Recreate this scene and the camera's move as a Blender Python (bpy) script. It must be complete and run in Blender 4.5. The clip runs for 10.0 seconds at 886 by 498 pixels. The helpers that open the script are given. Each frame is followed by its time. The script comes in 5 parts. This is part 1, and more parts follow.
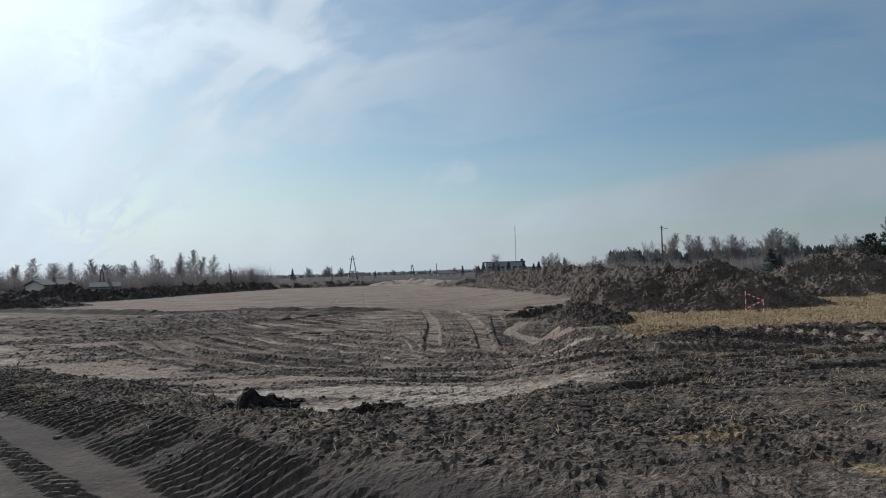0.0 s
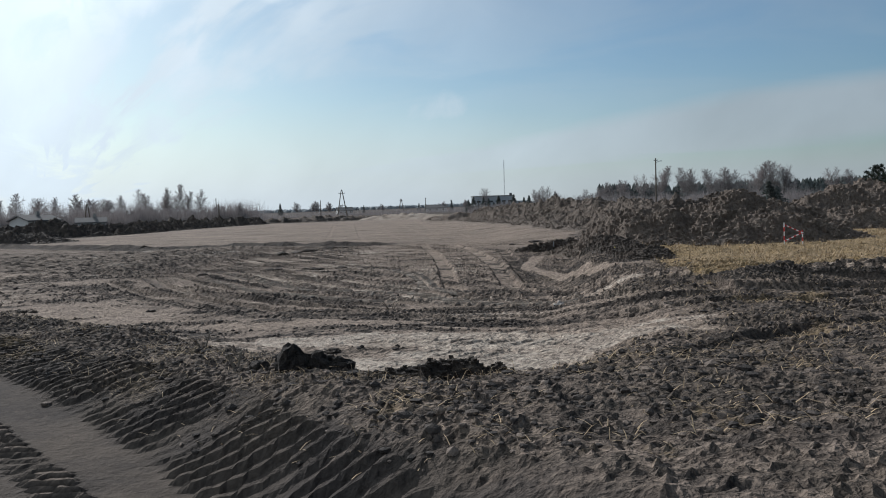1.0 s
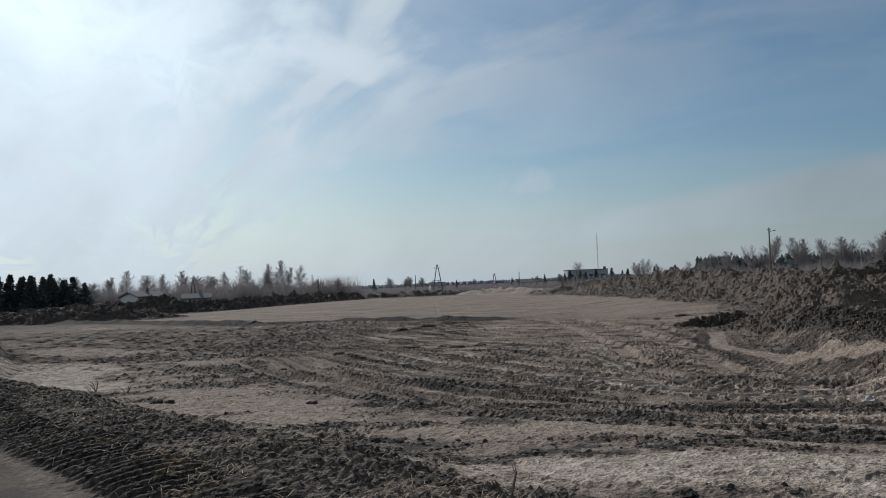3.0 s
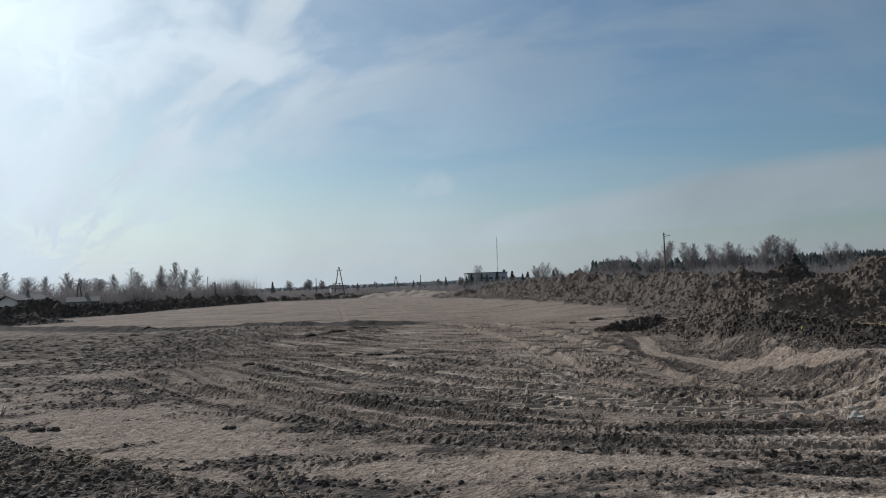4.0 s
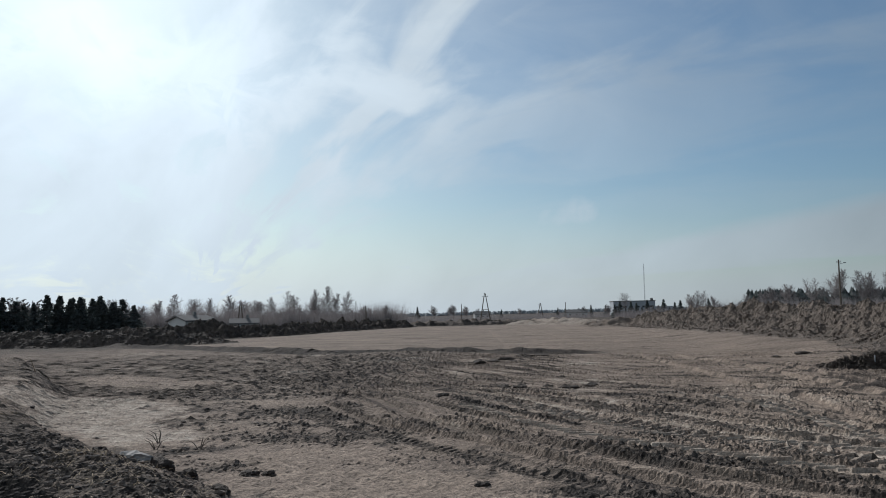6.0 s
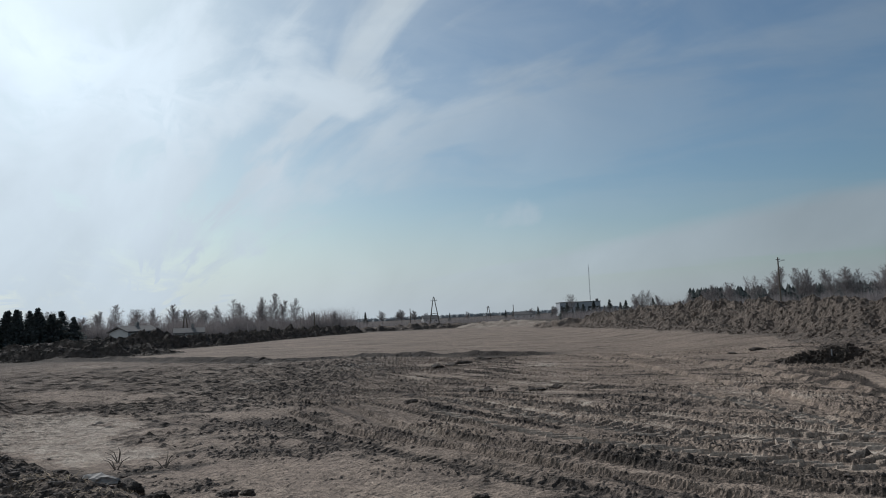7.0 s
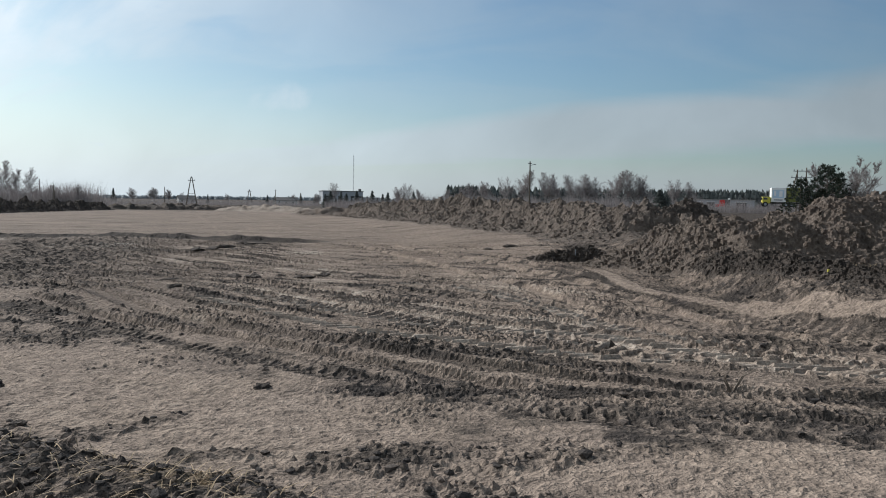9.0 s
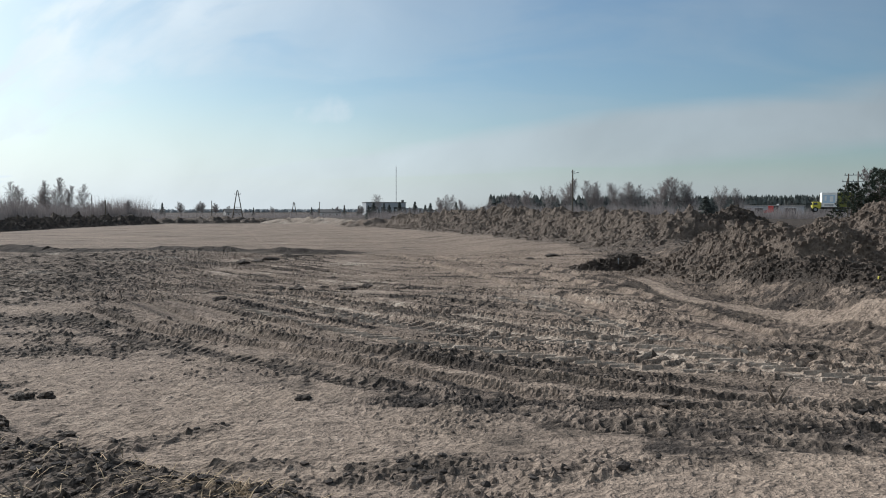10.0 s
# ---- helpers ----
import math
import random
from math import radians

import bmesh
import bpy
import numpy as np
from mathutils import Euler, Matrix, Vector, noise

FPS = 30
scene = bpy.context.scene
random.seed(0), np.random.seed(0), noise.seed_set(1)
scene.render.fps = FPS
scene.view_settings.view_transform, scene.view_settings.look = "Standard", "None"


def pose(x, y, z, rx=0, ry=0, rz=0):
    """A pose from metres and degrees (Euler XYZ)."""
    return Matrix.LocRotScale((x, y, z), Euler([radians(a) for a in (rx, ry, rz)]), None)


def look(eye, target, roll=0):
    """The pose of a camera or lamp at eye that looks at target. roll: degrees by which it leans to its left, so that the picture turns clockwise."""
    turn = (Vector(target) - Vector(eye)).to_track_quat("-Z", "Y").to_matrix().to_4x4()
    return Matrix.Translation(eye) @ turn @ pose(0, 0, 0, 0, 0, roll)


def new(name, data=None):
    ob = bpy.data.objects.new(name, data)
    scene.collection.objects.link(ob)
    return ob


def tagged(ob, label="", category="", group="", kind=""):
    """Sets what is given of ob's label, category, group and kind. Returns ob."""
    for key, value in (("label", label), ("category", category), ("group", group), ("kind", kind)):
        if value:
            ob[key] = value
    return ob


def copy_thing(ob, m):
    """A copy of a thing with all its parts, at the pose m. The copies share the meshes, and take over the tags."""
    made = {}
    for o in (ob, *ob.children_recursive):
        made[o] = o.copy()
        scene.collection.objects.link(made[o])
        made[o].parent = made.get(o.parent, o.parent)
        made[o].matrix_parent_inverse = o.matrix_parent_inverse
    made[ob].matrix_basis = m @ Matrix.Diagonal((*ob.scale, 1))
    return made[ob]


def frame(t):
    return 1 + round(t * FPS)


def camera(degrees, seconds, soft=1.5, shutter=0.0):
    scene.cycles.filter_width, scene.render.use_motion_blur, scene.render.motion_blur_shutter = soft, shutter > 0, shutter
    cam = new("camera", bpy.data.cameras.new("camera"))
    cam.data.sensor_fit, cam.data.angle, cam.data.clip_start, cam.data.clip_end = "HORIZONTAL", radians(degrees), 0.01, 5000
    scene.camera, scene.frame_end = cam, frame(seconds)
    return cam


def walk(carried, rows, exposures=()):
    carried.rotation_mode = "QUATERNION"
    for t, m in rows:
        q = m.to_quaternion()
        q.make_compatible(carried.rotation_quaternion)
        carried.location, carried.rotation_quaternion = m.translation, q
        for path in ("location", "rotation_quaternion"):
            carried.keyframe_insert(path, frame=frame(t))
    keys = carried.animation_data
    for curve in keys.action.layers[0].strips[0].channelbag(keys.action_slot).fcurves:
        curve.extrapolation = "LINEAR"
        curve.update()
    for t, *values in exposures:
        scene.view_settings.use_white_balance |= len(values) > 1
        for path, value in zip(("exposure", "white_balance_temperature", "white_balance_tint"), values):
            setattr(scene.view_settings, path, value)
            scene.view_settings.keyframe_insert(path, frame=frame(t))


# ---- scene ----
cam = camera(57.8, 10.0, soft=1.0)
PATH = [
    (0, (-2.647, 2.789, 2.243), (-2.594, 4.788, 2.303), -1.6),
    (0.5, (-3.005, 3.744, 2.214), (-2.826, 5.736, 2.19), -2.1),
    (1, (-3.442, 4.629, 2.178), (-3.363, 6.625, 2.074), -1.8),
    (1.5, (-3.965, 5.407, 2.185), (-4.052, 7.405, 2.146), -2.3),
    (2, (-4.599, 6.246, 2.132), (-4.915, 8.221, 2.125), -3.1),
    (2.5, (-5.196, 7.048, 2.141), (-5.607, 9.003, 2.237), -1.8),
    (3, (-5.609, 8.07, 2.079), (-5.745, 10.063, 2.169), -2.2),
    (3.2, (-5.751, 8.423, 2.048), (-5.862, 10.418, 2.139), -1.6),
    (4.3, (-6.52, 10.036, 2.158), (-6.367, 12.028, 2.245), -2.4),
    (4.5, (-6.705, 10.346, 2.161), (-6.594, 12.338, 2.309), -2.1),
    (5, (-7.13, 11.105, 2.149), (-7.137, 13.099, 2.305), -1.3),
    (5.5, (-7.631, 11.662, 2.121), (-7.722, 13.655, 2.273), -1.3),
    (5.7, (-7.783, 11.81, 2.099), (-8.02, 13.789, 2.258), -1.2),
    (6.8, (-8.389, 12.37, 2.118), (-8.584, 14.353, 2.293), -2.2),
    (7, (-8.49, 12.458, 2.102), (-8.593, 14.448, 2.273), -2.5),
    (7.5, (-8.712, 12.628, 2.098), (-8.614, 14.621, 2.227), -3.2),
    (8, (-8.775, 12.685, 2.161), (-8.363, 14.642, 2.212), -0.0),
    (8.5, (-8.776, 12.705, 2.142), (-8.233, 14.629, 2.098), 0.0),
    (9, (-8.786, 12.698, 2.13), (-8.313, 14.638, 2.015), 0.9),
    (9.5, (-8.729, 12.667, 2.167), (-8.315, 14.621, 2.063), 0.1),
    (10, (-8.735, 12.649, 2.147), (-8.367, 14.613, 2.056), 0.1),
]
walk(cam, [(t, look(eye, target, roll)) for t, eye, target, roll in PATH], [(0.0, -0.1, 5850, 10), (1.0, 0.07, 5900, 10), (2.0, 0.08, 5900, 10), (3.0, -0.25, 5900, 10), (4.5, -0.12, 5900, 10), (5.5, -0.1, 5900, 10), (7.5, -0.36, 5880, 10), (8.5, 0.0, 5930, 10), (9.5, 0.27, 6060, 10), (10.0, 0.25, 6060, 10)])

# ---- world and sun ----
SUN_AZ, SUN_EL = -31.0, 30.0          # degrees: clockwise from +y, above the horizon
world = bpy.data.worlds.new("sky")
scene.world = world
world.use_nodes = True
W = world.node_tree


def wlink(a, b):
    W.links.new(a, b)


def wmath(op, a, b=None, c=None, clamp=False):
    n = W.nodes.new("ShaderNodeMath")
    n.operation, n.use_clamp = op, clamp
    for i, v in enumerate((a, b, c)):
        if v is None:
            continue
        if isinstance(v, (int, float)):
            n.inputs[i].default_value = v
        else:
            W.links.new(v, n.inputs[i])
    return n.outputs[0]


def wstep(lo, hi, v):
    n = W.nodes.new("ShaderNodeMapRange")
    n.interpolation_type = "SMOOTHSTEP"
    n.inputs["From Min"].default_value, n.inputs["From Max"].default_value = lo, hi
    W.links.new(v, n.inputs["Value"])
    return n.outputs["Result"]


def wnoise(vec, scale, detail, rough, distort=0.0):
    n = W.nodes.new("ShaderNodeTexNoise")
    n.inputs["Scale"].default_value, n.inputs["Detail"].default_value = scale, detail
    n.inputs["Roughness"].default_value, n.inputs["Distortion"].default_value = rough, distort
    W.links.new(vec, n.inputs["Vector"])
    return n.outputs["Fac"]


def wcombine(x, y, z=0.0):
    n = W.nodes.new("ShaderNodeCombineXYZ")
    for i, v in enumerate((x, y, z)):
        if isinstance(v, (int, float)):
            n.inputs[i].default_value = v
        else:
            W.links.new(v, n.inputs[i])
    return n.outputs[0]


W.nodes.clear()
sky = W.nodes.new("ShaderNodeTexSky")
sky.sky_type, sky.sun_disc = "NISHITA", False
sky.sun_elevation, sky.sun_rotation = radians(SUN_EL), radians(SUN_AZ)
sky.air_density, sky.dust_density, sky.ozone_density = 1.0, 1.0, 1.5
coord = W.nodes.new("ShaderNodeTexCoord")
sep = W.nodes.new("ShaderNodeSeparateXYZ")
wlink(coord.outputs["Generated"], sep.inputs[0])
dx, dy, dz = sep.outputs
depth = wmath("MAXIMUM", wmath("ABSOLUTE", dy), 0.15)
u = wmath("DIVIDE", dx, depth)
v = wmath("DIVIDE", dz, depth)
# cirrus bands run parallel overhead and meet low down near the sun: their angle round that line, and the way along it
BAND_AZ = radians(-24.0)
level = wmath("MAXIMUM", dz, 0.02)
side = wmath("ADD", wmath("MULTIPLY", dx, math.cos(BAND_AZ)), wmath("MULTIPLY", dy, -math.sin(BAND_AZ)))
along = wmath("MAXIMUM", wmath("ADD", wmath("MULTIPLY", dx, math.sin(BAND_AZ)), wmath("MULTIPLY", dy, math.cos(BAND_AZ))), 0.05)
turn = wmath("ARCTAN2", side, level)
reach = wmath("LOGARITHM", wmath("DIVIDE", along, level), 2.718)
wisps = wnoise(wcombine(wmath("MULTIPLY", turn, 3.0), wmath("MULTIPLY", reach, 1.1), 1.3), 1.7, 5.0, 0.52, 0.5)
fine_wisps = wnoise(wcombine(wmath("ADD", wmath("MULTIPLY", u, 2.6), wmath("MULTIPLY", v, -2.6)), wmath("ADD", wmath("MULTIPLY", v, 6.0), wmath("MULTIPLY", u, 2.2)), 5.1), 2.0, 6.0, 0.58, 0.6)
billow = wnoise(wcombine(wmath("SUBTRACT", u, wmath("MULTIPLY", v, 0.35)), wmath("MULTIPLY", v, 1.15), 3.7), 4.6, 7.0, 0.52, 0.35)
# thick sheet round the sun, its ragged edge to the right
broken = wmath("ADD", wmath("MULTIPLY", wmath("SUBTRACT", billow, 0.5), 1.5), wmath("MULTIPLY", wmath("SUBTRACT", wisps, 0.5), 0.55))
sheet = wstep(-0.10, 0.24, wmath("ADD", wmath("SUBTRACT", -0.20, u), broken))
sheet = wmath("MULTIPLY", sheet, wmath("SUBTRACT", 1.0, wmath("MULTIPLY", wstep(0.50, 0.66, fine_wisps), 0.50)))
# low pale band that climbs to the right, and haze on the horizon
band_turn = wmath("ADD", turn, wmath("MULTIPLY", wmath("SUBTRACT", wisps, 0.5), 0.05))
band = wmath("MULTIPLY", wstep(1.385, 1.435, band_turn), wstep(1.512, 1.478, band_turn))
haze = wmath("MULTIPLY", wstep(0.17, 0.0, v), wmath("ADD", 0.50, wmath("MULTIPLY", wstep(0.45, -0.05, u), 0.50)))
thin = wmath("ADD", 0.20, wmath("MULTIPLY", wstep(1.36, 0.62, turn), 0.74))
veil = wmath("MULTIPLY", thin, wmath("ADD", 0.22, wmath("ADD", wmath("MULTIPLY", wstep(0.40, 0.62, wisps), 0.80), wmath("MULTIPLY", wmath("SUBTRACT", fine_wisps, 0.5), 0.8))))
cloud = wmath("MAXIMUM", wmath("MULTIPLY", sheet, 0.97), wmath("MAXIMUM", wmath("MULTIPLY", band, 0.82), veil))
haze = wmath("MAXIMUM", haze, wmath("MULTIPLY", wstep(0.10, 0.02, v), 0.86))
cloud = wmath("MAXIMUM", cloud, wmath("MULTIPLY", haze, 0.94), clamp=True)
# forward scattering: the cloud is brightest towards the sun
sdir = (math.sin(radians(SUN_AZ)) * math.cos(radians(22)), math.cos(radians(SUN_AZ)) * math.cos(radians(22)), math.sin(radians(22)))
dot = W.nodes.new("ShaderNodeVectorMath")
dot.operation = "DOT_PRODUCT"
wlink(coord.outputs["Generated"], dot.inputs[0])
dot.inputs[1].default_value = sdir
toward = wmath("MAXIMUM", dot.outputs["Value"], 0.0)
glow = wmath("ADD", wmath("MULTIPLY", wmath("POWER", toward, 60.0), 0.40), wmath("MULTIPLY", wmath("POWER", toward, 7.0), 0.24))
power = wmath("MULTIPLY", wmath("ADD", wmath("SUBTRACT", 0.56, wmath("MULTIPLY", wmath("MAXIMUM", u, -0.3), 0.26)), glow), wmath("ADD", 0.72, wmath("MULTIPLY", billow, 0.55)))
clear_col = W.nodes.new("ShaderNodeBackground")
tint = W.nodes.new("ShaderNodeMix")
tint.data_type, tint.blend_type = "RGBA", "MULTIPLY"
tint.inputs[0].default_value = 1.0
tint.inputs[7].default_value = (0.83, 0.98, 1.01, 1)
wlink(sky.outputs[0], tint.inputs[6])
wlink(tint.outputs[2], clear_col.inputs["Color"])
clear_col.inputs["Strength"].default_value = 0.066
cloud_bg = W.nodes.new("ShaderNodeBackground")
cloud_bg.inputs["Color"].default_value = (0.90, 0.98, 1.0, 1)
wlink(power, cloud_bg.inputs["Strength"])
mixer = W.nodes.new("ShaderNodeMixShader")
wlink(cloud, mixer.inputs[0])
wlink(clear_col.outputs[0], mixer.inputs[1])
wlink(cloud_bg.outputs[0], mixer.inputs[2])
wout = W.nodes.new("ShaderNodeOutputWorld")
wlink(mixer.outputs[0], wout.inputs[0])

sun = new("sun", bpy.data.lights.new("sun", "SUN"))
sun.data.energy, sun.data.angle, sun.data.color = 4.3, radians(0.6), (1.0, 0.94, 0.86)
sun_from = Vector((math.sin(radians(SUN_AZ)) * math.cos(radians(SUN_EL)), math.cos(radians(SUN_AZ)) * math.cos(radians(SUN_EL)), math.sin(radians(SUN_EL))))
sun.matrix_world = look(sun_from * 50, (0, 0, 0))


# ---- materials ----
class Mat:
    """A node material with small helpers."""

    def __init__(self, name, rough=0.9, spec=0.25):
        self.m = bpy.data.materials.new(name)
        self.m.use_nodes = True
        self.t = self.m.node_tree
        self.bsdf = self.t.nodes["Principled BSDF"]
        self.bsdf.inputs["Roughness"].default_value = rough
        self.bsdf.inputs["Specular IOR Level"].default_value = spec
        self.co = self.t.nodes.new("ShaderNodeTexCoord").outputs["Object"]

    def put(self, value, socket):
        if isinstance(value, bpy.types.NodeSocket):
            self.t.links.new(value, socket)
        elif isinstance(value, tuple):
            socket.default_value = (*value, 1) if len(value) == 3 else value
        else:
            socket.default_value = value

    def noise(self, scale, detail=4, rough=0.55, vec=None, distort=0.0):
        n = self.t.nodes.new("ShaderNodeTexNoise")
        n.inputs["Scale"].default_value, n.inputs["Detail"].default_value = scale, detail
        n.inputs["Roughness"].default_value, n.inputs["Distortion"].default_value = rough, distort
        self.t.links.new(vec or self.co, n.inputs["Vector"])
        return n.outputs["Fac"]

    def step(self, lo, hi, value):
        n = self.t.nodes.new("ShaderNodeMapRange")
        n.interpolation_type = "SMOOTHSTEP"
        n.inputs["From Min"].default_value, n.inputs["From Max"].default_value = lo, hi
        self.put(value, n.inputs["Value"])
        return n.outputs["Result"]

    def math(self, op, a, b=0.0, clamp=False):
        n = self.t.nodes.new("ShaderNodeMath")
        n.operation, n.use_clamp = op, clamp
        self.put(a, n.inputs[0])
        self.put(b, n.inputs[1])
        return n.outputs[0]

    def mix(self, fac, a, b, how="MIX"):
        n = self.t.nodes.new("ShaderNodeMix")
        n.data_type, n.blend_type = "RGBA", how
        self.put(fac, n.inputs[0])
        self.put(a, n.inputs[6])
        self.put(b, n.inputs[7])
        return n.outputs[2]

    def attr(self, name):
        n = self.t.nodes.new("ShaderNodeAttribute")
        n.attribute_name = name
        s = self.t.nodes.new("ShaderNodeSeparateColor")
        self.t.links.new(n.outputs["Color"], s.inputs[0])
        return (*s.outputs, n.outputs["Alpha"])

    def stretch(self, sx, sy, sz, turn=0.0):
        n = self.t.nodes.new("ShaderNodeMapping")
        n.inputs["Scale"].default_value = (sx, sy, sz)
        n.inputs["Rotation"].default_value = (0, 0, radians(turn))
        self.t.links.new(self.co, n.inputs["Vector"])
        return n.outputs[0]

    def random(self):
        return self.t.nodes.new("ShaderNodeObjectInfo").outputs["Random"]

    def island(self):
        return self.t.nodes.new("ShaderNodeNewGeometry").outputs["Random Per Island"]

    def bump(self, height, dist, strength=1.0):
        n = self.t.nodes.new("ShaderNodeBump")
        n.inputs["Distance"].default_value = dist
        self.put(strength, n.inputs["Strength"])
        self.put(height, n.inputs["Height"])
        self.t.links.new(n.outputs[0], self.bsdf.inputs["Normal"])

    def colour(self, value):
        self.put(value, self.bsdf.inputs["Base Color"])
        return self


SAND, SAND_PALE, SOIL, SOIL_DARK = (0.305, 0.245, 0.198), (0.41, 0.36, 0.305), (0.158, 0.127, 0.106), (0.052, 0.045, 0.041)
STRAW = (0.34, 0.255, 0.155)


def soil_colour(m, sand, dark, fine):
    """Colour of bare earth from two amounts: sand against loam, and dark, for black topsoil and painted gap shade."""
    col = m.mix(sand, SOIL, SAND)
    col = m.mix(m.step(0.72, 1.15, sand), col, SAND_PALE)
    col = m.mix(dark, col, SOIL_DARK)
    return m.mix(m.math("MULTIPLY", m.step(0.35, 0.75, fine), 0.30), col, m.mix(0.5, col, (0.34, 0.27, 0.20)))


def ground_material():
    m = Mat("bare_earth", 0.97, 0.06)
    sand, straw, dark, trodden = m.attr("soil")
    rough_n, mid, fine, grit = m.noise(0.9, 5), m.noise(4.5, 5, 0.6), m.noise(22, 5, 0.65), m.noise(95, 3, 0.6)
    sand2 = m.math("ADD", sand, m.math("MULTIPLY", m.math("SUBTRACT", mid, 0.5), 0.55))
    breakup = m.math("ADD", m.math("MULTIPLY", m.math("SUBTRACT", fine, 0.5), 0.7), m.math("ADD", m.math("MULTIPLY", m.math("SUBTRACT", mid, 0.5), 0.9), m.math("MULTIPLY", m.math("SUBTRACT", rough_n, 0.5), 0.5)))
    dark2 = m.step(0.25, 0.85, m.math("ADD", dark, breakup))
    col = soil_colour(m, sand2, dark2, rough_n)
    grass = m.mix(m.step(0.3, 0.7, mid), STRAW, (0.23, 0.165, 0.085))
    col = m.mix(m.step(0.3, 0.65, m.math("ADD", straw, m.math("MULTIPLY", m.math("SUBTRACT", fine, 0.5), 0.5))), col, grass)
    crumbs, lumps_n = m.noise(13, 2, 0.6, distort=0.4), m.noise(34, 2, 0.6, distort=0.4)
    # colour darkened in crumb hollows, lightened on tops; the bump uses the same noise
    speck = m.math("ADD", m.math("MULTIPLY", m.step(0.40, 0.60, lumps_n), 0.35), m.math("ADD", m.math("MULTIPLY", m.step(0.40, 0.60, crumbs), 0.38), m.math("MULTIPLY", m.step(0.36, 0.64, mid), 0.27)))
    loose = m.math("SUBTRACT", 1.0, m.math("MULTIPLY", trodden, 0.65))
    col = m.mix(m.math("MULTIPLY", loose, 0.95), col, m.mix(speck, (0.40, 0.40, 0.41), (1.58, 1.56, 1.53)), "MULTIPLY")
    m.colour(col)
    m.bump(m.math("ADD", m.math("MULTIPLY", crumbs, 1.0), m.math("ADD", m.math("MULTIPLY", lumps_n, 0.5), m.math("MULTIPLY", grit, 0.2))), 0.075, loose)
    return m.m


def heap_material(name, sand_bias, dark_bias):
    m = Mat(name, 0.95, 0.2)
    big, mid, fine, grit = m.noise(0.35, 4, 0.6), m.noise(1.6, 5, 0.62), m.noise(9, 5, 0.65), m.noise(45, 4, 0.6)
    sand = m.math("ADD", sand_bias - 0.5, m.math("ADD", m.math("MULTIPLY", big, 0.7), m.math("MULTIPLY", fine, 0.4)))
    dark = m.step(0.42, 0.75, m.math("ADD", dark_bias - 0.5, m.math("ADD", m.math("MULTIPLY", mid, 0.9), m.math("MULTIPLY", fine, 0.25))))
    col = soil_colour(m, sand, dark, mid)
    speck = m.math("ADD", m.math("MULTIPLY", m.step(0.36, 0.66, grit), 0.5), m.math("MULTIPLY", m.step(0.36, 0.66, fine), 0.5))
    col = m.mix(0.8, col, m.mix(speck, (0.52, 0.52, 0.53), (1.46, 1.45, 1.42)), "MULTIPLY")
    m.colour(col)
    m.bump(m.math("ADD", fine, m.math("MULTIPLY", grit, 0.5)), 0.22, 1.0)
    return m.m


def plain(name, col, rough=0.7, spec=0.3, vary=0.25, scale=3.0, metal=0.0):
    m = Mat(name, rough, spec)
    n = m.noise(scale, 5, 0.6)
    m.colour(m.mix(n, tuple(c * (1 - vary) for c in col), tuple(min(1, c * (1 + vary)) for c in col)))
    m.bsdf.inputs["Metallic"].default_value = metal
    m.bump(m.noise(scale * 9, 3), 0.01, 0.4)
    return m.m


def leafy(name, col, vary=0.35, thin=0.0):
    m = Mat(name, 0.8, 0.2)
    r = m.island()
    col = m.mix(r, tuple(c * (1 - vary) for c in col), tuple(c * (1 + vary) for c in col))
    m.colour(col)
    if thin:
        back, both = m.t.nodes.new("ShaderNodeBsdfTranslucent"), m.t.nodes.new("ShaderNodeMixShader")
        m.put(col, back.inputs["Color"])
        both.inputs[0].default_value = thin
        m.t.links.new(m.bsdf.outputs[0], both.inputs[1])
        m.t.links.new(back.outputs[0], both.inputs[2])
        m.t.links.new(both.outputs[0], m.t.nodes["Material Output"].inputs["Surface"])
    return m.m


EARTH = ground_material()
HEAP_BROWN = heap_material("heap_earth", 0.35, 0.37)
HEAP_DARK = heap_material("heap_topsoil", 0.14, 0.54)
HEAP_MIXED = heap_material("heap_mixed_soil", 0.36, 0.44)
HEAP_BLACK = heap_material("black_topsoil", 0.05, 0.95)
HEAP_SAND = heap_material("heap_sand", 0.85, 0.12)
BARK = plain("grey_bark", (0.11, 0.095, 0.085), 0.9, 0.2, 0.4, 2.0)
BIRCH = plain("birch_bark", (0.26, 0.24, 0.23), 0.8, 0.2, 0.5, 3.0)
# twig grey made paler to stand in for the air haze before distant crowns
TWIG = leafy("bare_twigs", (0.27, 0.245, 0.24), 0.3, 0.25)
# lifted above real needle green, with translucency, to imitate haze over far spruces
NEEDLE = leafy("spruce_needles", (0.14, 0.155, 0.145), 0.4, 0.4)
# distance haze painted into the far woodland as a pale bluish grey
HAZY = leafy("haze_toned_trees", (0.30, 0.32, 0.33), 0.2)
PINE = leafy("pine_needles", (0.038, 0.050, 0.038), 0.4)
STRAW_M = leafy("dead_grass", (0.35, 0.26, 0.16), 0.5)
WOOD = plain("weathered_wood", (0.15, 0.125, 0.10), 0.85, 0.2, 0.35, 4.0)
CONCRETE = plain("pole_concrete", (0.30, 0.29, 0.27), 0.85, 0.2, 0.2, 3.0)
STEEL = plain("galvanised_steel", (0.25, 0.26, 0.27), 0.5, 0.4, 0.2, 5.0, 0.6)
WHITE = plain("white_paint", (0.75, 0.75, 0.73), 0.5, 0.4, 0.08, 2.0)
RED = plain("red_paint", (0.55, 0.035, 0.03), 0.5, 0.4, 0.15, 3.0)
YELLOW = plain("yellow_paint", (0.45, 0.40, 0.05), 0.5, 0.4, 0.15, 3.0)
